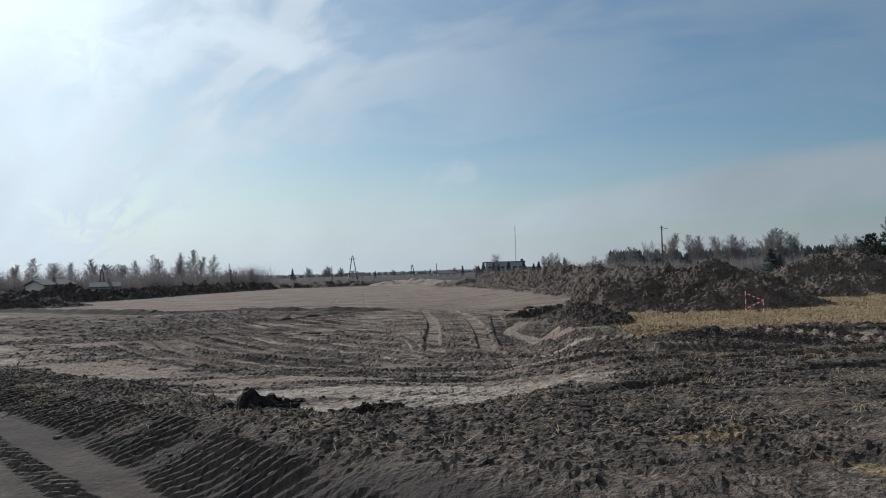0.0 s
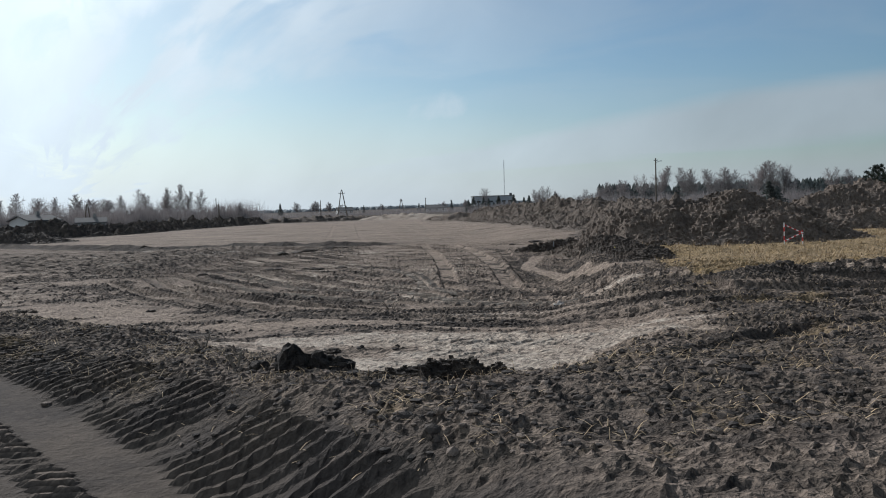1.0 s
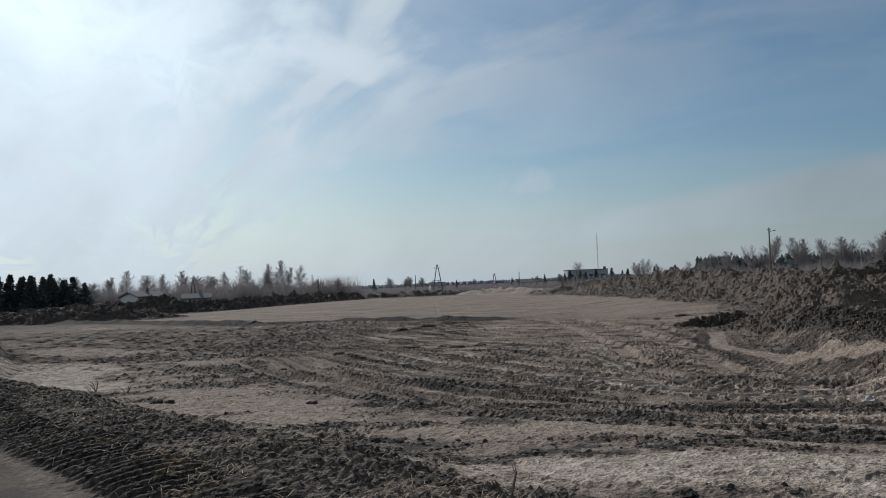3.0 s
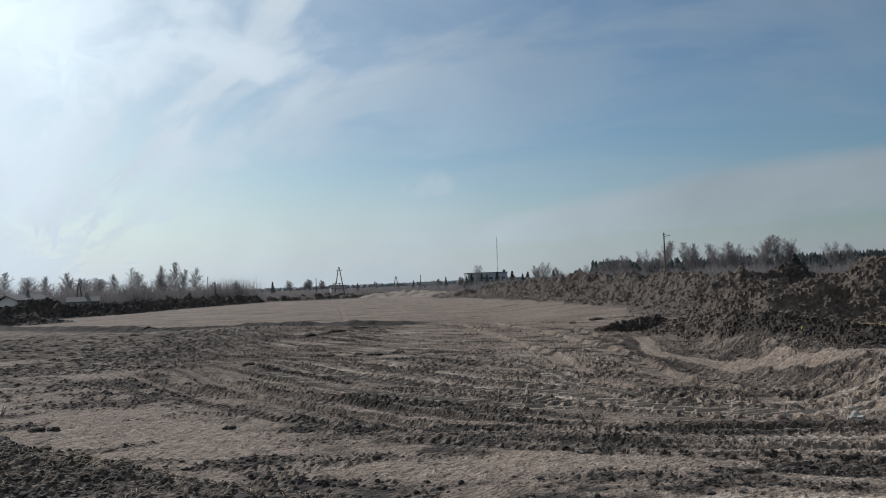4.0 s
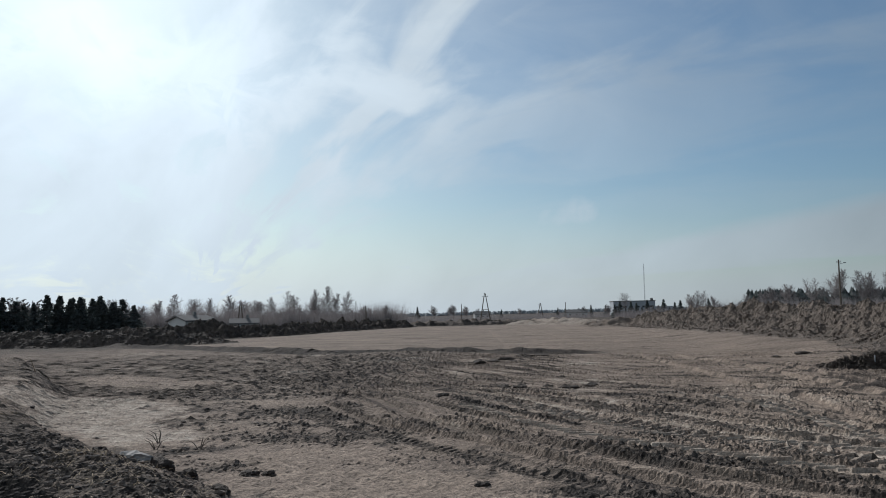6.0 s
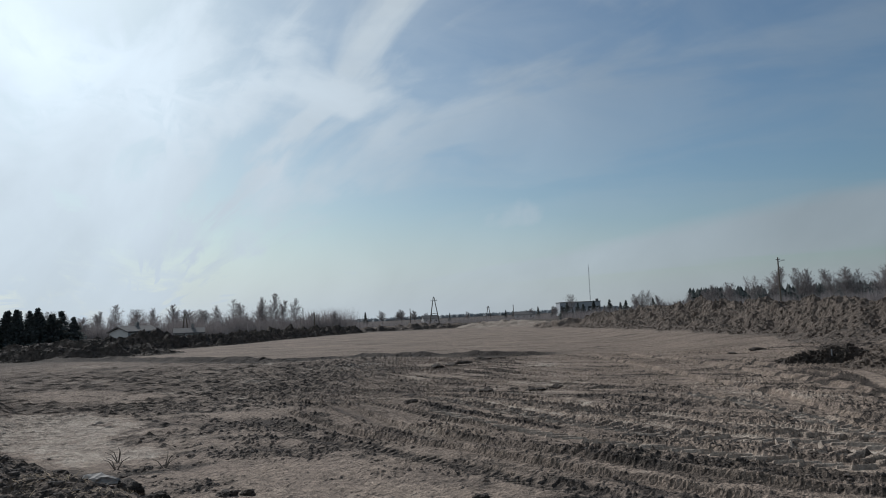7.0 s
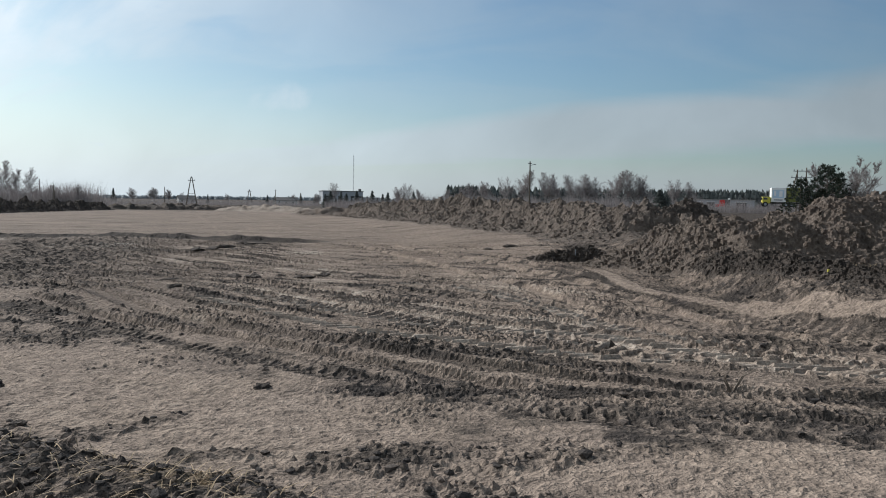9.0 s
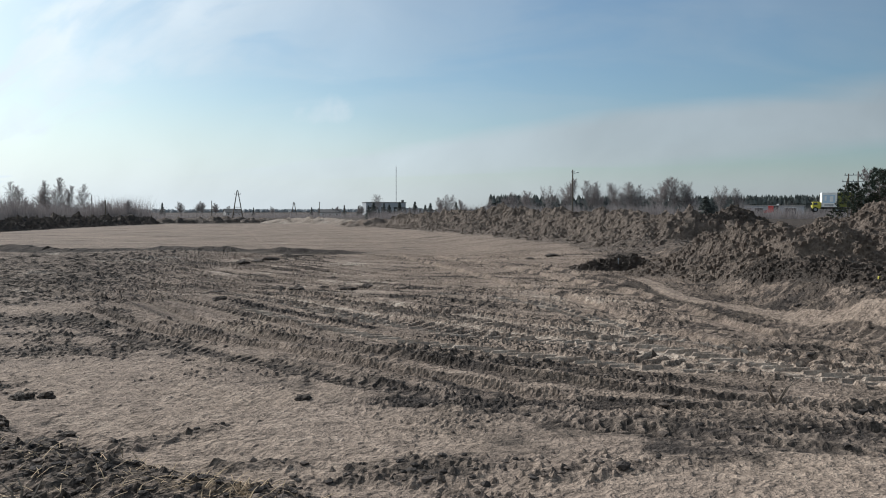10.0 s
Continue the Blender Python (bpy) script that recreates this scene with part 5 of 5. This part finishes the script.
# ---- buildings ----
def gable_house(at, sx, sy, wall_h, ridge_h, turn, label, name="house", wall=None):
    z = float(ground_z(at[0], at[1])) - 0.2
    ob = thing(name, (at[0], at[1], z), label, "house", turn=turn)
    part("wall", box_bm(sx, sy, wall_h, (0, 0, wall_h / 2)), wall or PLASTER, ob)
    bm = bmesh.new()
    hx, hy, o = sx / 2 + 0.4, sy / 2 + 0.45, 0.22
    pts = [bm.verts.new(c) for c in ((-hx, -hy, wall_h - 0.1), (hx, -hy, wall_h - 0.1), (hx, hy, wall_h - 0.1), (-hx, hy, wall_h - 0.1), (-hx, 0, ridge_h), (hx, 0, ridge_h),
                                     (-hx, -hy, wall_h + o - 0.1), (hx, -hy, wall_h + o - 0.1), (hx, hy, wall_h + o - 0.1), (-hx, hy, wall_h + o - 0.1), (-hx, 0, ridge_h + o), (hx, 0, ridge_h + o))]
    for f in ((0, 1, 5, 4), (3, 4, 5, 2), (6, 10, 11, 7), (9, 8, 11, 10), (0, 6, 7, 1), (3, 2, 8, 9), (0, 4, 10, 6), (4, 3, 9, 10), (1, 7, 11, 5), (5, 11, 8, 2)):
        bm.faces.new([pts[i] for i in f])
    roof = part("roof", bm, ROOF, ob)
    for x in (-sx / 2, sx / 2):
        gable = bmesh.new()
        vs = [gable.verts.new(c) for c in ((x, -sy / 2, wall_h), (x, sy / 2, wall_h), (x, 0, ridge_h - 0.05))]
        gable.faces.new(vs)
        part("gable", gable, wall or PLASTER, ob)
    part("chimney", box_bm(0.6, 0.6, 1.0, (sx * 0.12, 0.2, ridge_h + 0.45), 0.02), CONCRETE, roof)
    for i in range(3):
        x = -sx / 2 + sx * (i + 0.6) / 3.2
        win = part("window", box_bm(1.3, 0.12, 1.2, (x, -sy / 2 - 0.03, wall_h * 0.58), 0.01), WHITE, ob)
        part("pane", box_bm(1.1, 0.05, 1.0, (x, -sy / 2 - 0.09, wall_h * 0.58)), GLASS, win)
    return ob


gable_house((-76, 163), 6.6, 5.6, 2.6, 3.5, 60, "low grey plastered house with a shallow dark roof")
gable_house((-66, 165), 5.0, 4.5, 1.9, 2.7, 20, "small grey shed with a dark roof", "shed")
gable_house((-130, 330), 12, 8, 3.0, 5.0, 10, "far low plastered house with dark roof", "house")
gable_house((12, 470), 12, 7, 2.6, 4.2, 0, "far low house with a dark roof", "house")
gable_house((-42, 480), 9, 7, 2.6, 4.4, 15, "far low house with a dark roof", "house")

fac = thing("factory_building", (66, 679, float(ground_z(66, 679)) - 0.5), "large grey flat-roofed industrial building", "industrial building", turn=4)
part("wall", box_bm(33, 20, 11.0, (0, 0, 5.5), 0.05), METAL_WALL, fac)
part("roof", box_bm(33.8, 20.8, 0.5, (0, 0, 11.2), 0.05), ROOF, fac)
part("side_wing", box_bm(16, 16, 6.6, (23, 0, 3.3), 0.05), METAL_WALL, fac)
part("vent_stack", box_bm(2.0, 2.0, 2.2, (15, -4, 12.2), 0.05), ROOF, fac)
for i in range(6):
    win = part("window", box_bm(3.2, 0.2, 1.6, (-13 + i * 5.2, -10.1, 6.6), 0.02), STEEL, fac)
    part("pane", box_bm(2.9, 0.1, 1.3, (-13 + i * 5.2, -10.2, 6.6)), GLASS, win)

wh = thing("warehouse", (198, 331, float(ground_z(198, 331)) + 0.7), "long low grey warehouse with dark loading doors", "warehouse", turn=-34)
part("wall", box_bm(24, 12, 3.8, (0, 0, 1.9), 0.03), METAL_WALL, wh)
part("roof", box_bm(24.6, 12.6, 0.35, (0, 0, 3.95), 0.03), CONCRETE, wh)
for x, w in ((-6.0, 3.2), (6.5, 4.4), (-10.0, 1.6)):
    d = part("loading_door", box_bm(w, 0.15, 2.9, (x, -6.05, 1.45), 0.02), DARK, wh)
    part("frame", box_bm(w + 0.3, 0.1, 0.2, (x, -6.08, 3.0), 0.02), WHITE, d)
part("vent", box_bm(1.0, 1.0, 0.7, (1.5, 0, 4.4), 0.1), WHITE, wh)


# ---- vehicles ----
# yellow box side in shadow, its shade put into a dark olive colour
OLIVE = plain("shaded_yellow_side", (0.14, 0.15, 0.035), 0.6, 0.3, 0.2, 2.0)

def wheel(parent, at, r=0.48):
    ty = part("wheel", rod_bm((at[0], at[1] - 0.14, at[2]), (at[0], at[1] + 0.14, at[2]), r, r, 18), RUBBER, parent)
    part("rim", rod_bm((at[0], at[1] - 0.16, at[2]), (at[0], at[1] + 0.16, at[2]), r * 0.55, r * 0.55, 14), STEEL, ty)


def lorry(at, turn, label, cab, panels, scale=1.0):
    z = float(ground_z(at[0], at[1])) + at[2]
    ob = thing("lorry", (at[0], at[1], z), label, "lorry", turn=turn)
    part("chassis", box_bm(7.0, 0.9, 0.25, (0.3, 0, 0.75), 0.02), DARK, ob)
    c = part("cab", box_bm(1.5, 2.1, 1.3, (-2.4, 0, 1.3), 0.12), cab, ob)
    part("windscreen", box_bm(0.06, 1.8, 0.5, (-3.15, 0, 1.6), 0.02), GLASS, c)
    part("side_window", box_bm(0.7, 0.06, 0.42, (-2.6, -1.06, 1.6), 0.02), GLASS, c)
    x = -1.55
    for mat, length in panels:
        body = part("box_panel", box_bm(length, 2.45, 2.75, (x + length / 2, 0, 2.35), 0.03), mat, ob)
        part("frame", box_bm(0.08, 2.5, 2.8, (x + length, 0, 2.35), 0.01), DARK, body)
        x += length
    for wx in (-2.6, 1.2, 2.2):
        for wy in (-1.0, 1.0):
            wheel(ob, (wx, wy, 0.48))
    return ob


truck = lorry((92.5, 150.5, 1.6), -28, "yellow lorry with a white and yellow box body on the road", YELLOW, [(WHITE, 2.7), (OLIVE, 2.9)])
board = part("advert_panel", box_bm(2.1, 0.03, 1.5, (-0.3, -1.245, 2.5)), PALE_BLUE, truck, "pale picture panel with blue shapes")
part("picture_shape", box_bm(0.6, 0.03, 1.1, (0.15, -1.27, 2.5), 0.0), WHITE, board)
part("picture_shape", box_bm(0.35, 0.03, 0.9, (-0.9, -1.27, 2.6), 0.0), WHITE, board)
part("lettering_bar", box_bm(1.6, 0.03, 0.16, (-0.3, -1.25, 1.35)), DARK, truck)
red = lorry((186, 314, 0.7), -34, "small red lorry parked before a warehouse", RED, [(RED, 2.2), (DARK, 1.8)])


# ---- stakes and barrier ----
def striped(parent, a, b, r, n, name):
    """A rod painted in red and white bands."""
    a, b = Vector(a), Vector(b)
    base = part(name, rod_bm(a, b, r, r, 8), WHITE, parent)
    for i in range(0, n, 2):
        part("red_band", rod_bm(a.lerp(b, i / n), a.lerp(b, (i + 1) / n), r * 1.12, r * 1.12, 8), RED, base)


gz0 = float(ground_z(7.2, 27.1))
bar = thing("barrier_tape_frame", (7.2, 27.1, gz0), "two red and white stakes with crossed warning tape", "barrier")
striped(bar, (0, 0, -0.1), (0, 0, 0.66), 0.014, 6, "stake")
striped(bar, (0.62, 0.15, -0.1), (0.60, 0.15, 0.42), 0.014, 5, "stake")
striped(bar, (0, 0, 0.60), (0.62, 0.15, 0.34), 0.016, 8, "tape")
striped(bar, (0, 0, 0.12), (0.62, 0.15, 0.36), 0.016, 8, "tape")


def peg(x, y, h, mat, label):
    ob = thing("survey_peg", (x, y, float(ground_z(x, y))), label, "survey peg", "survey pegs")
    part("stake", box_bm(0.032, 0.032, h + 0.15, (0, 0, h / 2 - 0.075), 0.004), WOOD, ob)
    part("painted_top", box_bm(0.036, 0.036, h * 0.55, (0, 0, h * 0.74), 0.004), mat, ob)


peg(1.99, 25.8, 0.20, YELLOW, "short wooden survey peg with a yellow top")
peg(2.9, 40.1, 0.45, STEEL, "thin wooden survey peg with a pale top")


# ---- clods, stones, straw and grass ----
def ico(detail=1):
    bm = bmesh.new()
    bmesh.ops.create_icosphere(bm, subdivisions=detail, radius=1.0)
    co = np.array([v.co[:] for v in bm.verts])
    tri = np.array([[v.index for v in f.verts] for f in bm.faces])
    bm.free()
    return co, tri


def clod_material():
    m = Mat("soil_clod", 0.95, 0.2)
    r = m.island()
    col = m.mix(m.step(0.35, 0.9, r), SOIL_DARK, SOIL)
    col = m.mix(m.step(0.85, 1.3, r), col, SAND)
    m.colour(m.mix(0.5, col, m.mix(m.noise(60, 4), (0.5, 0.5, 0.5), (1.5, 1.5, 1.5)), "MULTIPLY"))
    m.bump(m.noise(70, 4), 0.02, 0.8)
    return m.m


CLOD = clod_material()


def field_at(field, x, y):
    i = np.clip(np.searchsorted(GX, x) - 1, 0, nx - 1)
    j = np.clip(np.searchsorted(GY, y) - 1, 0, ny - 1)
    return field[j, i]


def scatter(count, box, weight, seed):
    rng = np.random.RandomState(seed)
    x, y = rng.uniform(box[0], box[1], count * 6), rng.uniform(box[2], box[3], count * 6)
    keep = rng.rand(count * 6) < weight(x, y)
    return x[keep][:count], y[keep][:count], rng


def clod_field(name, count, box, weight, size, seed, label, sharp=0.32):
    x, y, rng = scatter(count, box, weight, seed)
    n = len(x)
    co, tri = ico(1)
    r = size * np.clip(np.exp(rng.normal(0, 0.45, n)), 0.3, 1.9)
    shape = co[None] * (1 + rng.uniform(-sharp, sharp, (n, len(co), 1)))
    shape = shape * np.stack([rng.uniform(0.8, 1.4, n), rng.uniform(0.8, 1.3, n), rng.uniform(0.45, 0.85, n)], -1)[:, None]
    a = rng.uniform(0, 2 * math.pi, n)
    c, s = np.cos(a)[:, None], np.sin(a)[:, None]
    px, py = shape[..., 0] * c - shape[..., 1] * s, shape[..., 0] * s + shape[..., 1] * c
    P = np.stack([x[:, None] + px * r[:, None], y[:, None] + py * r[:, None], (ground_z(x, y) + r * 0.12)[:, None] + shape[..., 2] * r[:, None]], -1)
    F = (tri[None] + (np.arange(n) * len(co))[:, None, None]).reshape(-1, 3)
    return tagged(big_mesh(name, P.reshape(-1, 3), F, CLOD, False), label, "soil clods", kind="stuff")


def churned(x, y):
    return (1 - field_at(on_road, x, y)) * np.clip(field_at(churn, x, y) * 1.1 + field_at(soil_dark, x, y) * 0.4 - 0.25, 0, 1) * np.clip(14.0 / np.maximum(y - 2, 6), 0, 1)


clod_field("soil_crumbs", 15000, (-15, 7, 8.2, 26), churned, 0.017, 901, "fine dark soil crumbs on the churned ground")
clod_field("soil_clods", 3000, (-19, 9, 8.4, 38), churned, 0.026, 902, "fist-sized clods of dark soil")


def clod_thing(x, y, r, seed, label, mat=None, sx=1.0, sz=0.75, name="soil_clod", group="large soil clods"):
    rng = np.random.RandomState(seed)
    bm = bmesh.new()
    bmesh.ops.create_icosphere(bm, subdivisions=3, radius=1.0)
    for v in bm.verts:
        d = 1 + 0.50 * noise.noise(v.co * 1.3 + Vector((seed * 3.7, 0, 0))) + 0.30 * noise.noise(v.co * 3.1 + Vector((0, seed * 2.3, 0))) + 0.16 * noise.noise(v.co * 8)
        v.co = Vector((v.co.x * sx, v.co.y, v.co.z * sz)) * d * r
    me = bpy.data.meshes.new(name)
    bm.to_mesh(me)
    bm.free()
    me.materials.append(mat or HEAP_DARK)
    ob = new(name, me)
    ob.matrix_world = pose(x, y, float(ground_z(x, y)) + r * sz * 0.12, 0, 0, rng.uniform(0, 360))
    return tagged(ob, label, "soil clod", group)


CL = "dark lump of topsoil lying on the ground"
clod_thing(-4.40, 10.92, 0.14, 1, "upright dark lump of topsoil on the berm", HEAP_BLACK, 0.9, sz=1.15)
clod_thing(-4.20, 10.95, 0.11, 2, CL, HEAP_BLACK)
clod_thing(-4.02, 10.92, 0.10, 3, CL, HEAP_BLACK)
clod_thing(-4.72, 11.15, 0.10, 4, CL, HEAP_BLACK)
clod_thing(-12.4, 21.0, 0.16, 5, "square dark block of topsoil beside the berm", sx=1.2, sz=0.8)
clod_thing(-2.62, 11.5, 0.06, 6, CL, HEAP_BLACK)
for i, (x, y, r) in enumerate([(-10.8, 35.4, 0.13), (-9.2, 37.0, 0.20), (-8.6, 35.8, 0.21), (-7.8, 37.7, 0.15), (-7.2, 36.2, 0.17), (-6.4, 38.5, 0.20), (-5.3, 36.7, 0.16),
                               (-11.1, 52.8, 0.28), (-10.5, 54.4, 0.30), (-9.9, 55.8, 0.26), (-8.9, 57.8, 0.26), (-8.1, 58.8, 0.24), (3.6, 49.8, 0.24), (2.1, 48.4, 0.16)]):
    clod_thing(x, y, r, 7 + 3 * i, CL, sx=2.0, sz=0.5)
clod_thing(-10.35, 31.35, 0.13, 11, CL, sx=2.0, sz=0.5)
clod_thing(-8.65, 20.7, 0.07, 12, CL, sx=1.6, sz=0.6)
clod_thing(-0.75, 19.2, 0.10, 13, "rounded grey stone in the wheel tracks", STONE, 1.2, 0.8, "stone", "stones")
clod_thing(-12.7, 20.9, 0.12, 14, "pale stone at the edge of the road", STONE, 1.5, 0.6, "stone", "stones")
rng = random.Random(77)
for i in range(46):
    k = rng.randrange(3)
    if k == 0:
        t = rng.random()
        x, y = -4.0 - 10 * t + rng.gauss(0, 0.5), 12.9 + 9.6 * t + rng.gauss(0, 0.4)
    elif k == 1:
        x, y = rng.uniform(1.5, 7), rng.gauss(17.1, 0.4)
    else:
        x, y = rng.uniform(2.0, 9), 28.6 + rng.gauss(0, 0.7)
    clod_thing(x, y, rng.uniform(0.05, 0.11), 100 + i, CL, sx=rng.uniform(0.9, 1.7), sz=rng.uniform(0.5, 0.9))


def blades(name, x, y, rng, length, width, lying, material, label, category, lift=0.0):
    """Many bent grass blades in one mesh."""
    n = len(x)
    L = length * np.exp(rng.normal(0, 0.35, n))
    a = rng.uniform(0, 2 * math.pi, n)
    lean = rng.uniform(0.45, 1.3, n) if not lying else rng.uniform(1.0, 1.5, n)
    dx, dy, dz = np.cos(a) * np.sin(lean), np.sin(a) * np.sin(lean), np.cos(lean)
    wx, wy = -np.sin(a) * width, np.cos(a) * width
    z = ground_z(x, y) - 0.01 + lift
    droop = L * 0.25
    base = np.stack([x, y, z], -1)
    mid = base + np.stack([dx, dy, dz * 1.15], -1) * (L * 0.55)[:, None]
    tip = base + np.stack([dx * 1.15, dy * 1.15, dz], -1) * L[:, None] - np.stack([0 * L, 0 * L, droop * (0.3 if lying else 1)], -1)
    w = np.stack([wx, wy, 0 * wx], -1)
    V = np.stack([base - w, base + w, mid - w * 0.8, mid + w * 0.8, tip], 1)
    F = np.array([[0, 1, 3], [0, 3, 2], [2, 3, 4]])
    F = (F[None] + (np.arange(n) * 5)[:, None, None]).reshape(-1, 3)
    return tagged(big_mesh(name, V.reshape(-1, 3), F, material, False), label, category, kind="stuff")


gx, gy, grng = scatter(42000, (1.0, 34, 16.5, 62), lambda x, y: np.clip(field_at(soil_straw, x, y) - 0.35, 0, 1) * np.clip(22 / np.maximum(y, 1), 0, 1) ** 1.2 * 1.5, 911)
cent = np.stack([gx[:2600], gy[:2600]], -1)
k = grng.randint(0, len(cent), len(gx))
half = np.arange(len(gx)) % 2 == 0
gx = np.where(half, gx, cent[k, 0] + grng.normal(0, 0.10, len(gx)))
gy = np.where(half, gy, cent[k, 1] + grng.normal(0, 0.10, len(gy)))
blades("dead_grass", gx, gy, grng, 0.13, 0.007, False, STRAW_M, "flattened straw-coloured dead grass", "dead grass")
sx, sy, srng = scatter(14000, (-13, 6, 8.3, 22), lambda x, y: np.clip(field_at(soil_straw, x, y) * 1.6, 0, 1), 912)
blades("straw_litter", sx, sy, srng, 0.08, 0.0028, True, STRAW_M, "broken straw lying on the torn soil", "straw", 0.02)
tc = np.array([(-5.35, 12.4), (-4.5, 10.5), (-3.9, 10.3), (-6.2, 13.3), (-7.6, 14.9), (-3.0, 10.2), (-5.0, 11.7)])
trng = np.random.RandomState(5)
k = trng.randint(0, len(tc), 600)
blades("dry_grass_tufts", tc[k, 0] + trng.normal(0, 0.16, 600), tc[k, 1] + trng.normal(0, 0.12, 600), trng, 0.085, 0.0022, False, STRAW_M, "dry pale grass tufts on the berm", "dead grass")
vx, vy, vrng = scatter(9000, (-60, -18, 22, 62), lambda x, y: np.clip(field_at(soil_straw, x, y) - 0.3, 0, 1), 913)
blades("verge_grass", vx, vy, vrng, 0.40, 0.016, False, STRAW_M, "dry brown grass on the road verge", "dead grass")


def twig_thing(x, y, seed, size, label):
    rng2 = random.Random(seed)
    verts, faces = [], []
    for k in range(4):
        a = rng2.uniform(0, 2 * math.pi)
        p = Vector((0, 0, -0.03))
        q = p + Vector((math.cos(a) * size * 0.5, math.sin(a) * size * 0.3, size * rng2.uniform(0.5, 1.0)))
        tube(verts, faces, p, q, 0.010, 0.006, 5)
        tube(verts, faces, q, q + Vector((math.cos(a + 0.6) * size * 0.5, math.sin(a + 0.6) * size * 0.4, size * 0.25)), 0.006, 0.003, 4)
    ob = mesh_object("dry_twig", verts, faces, WOOD)
    ob.matrix_world = pose(x, y, float(ground_z(x, y)))
    return tagged(ob, label, "twig", "dry twigs")


for i, (x, y, s) in enumerate([(-3.87, 20.03, 0.28), (-14.2, 24.6, 0.2), (-13.9, 23.9, 0.2), (-13.2, 23.9, 0.18), (-10.0, 16.6, 0.2), (-5.6, 12.9, 0.2), (-4.9, 11.2, 0.18)]):
    twig_thing(x, y, 300 + i, s, "thin dry twig sticking out of the soil")
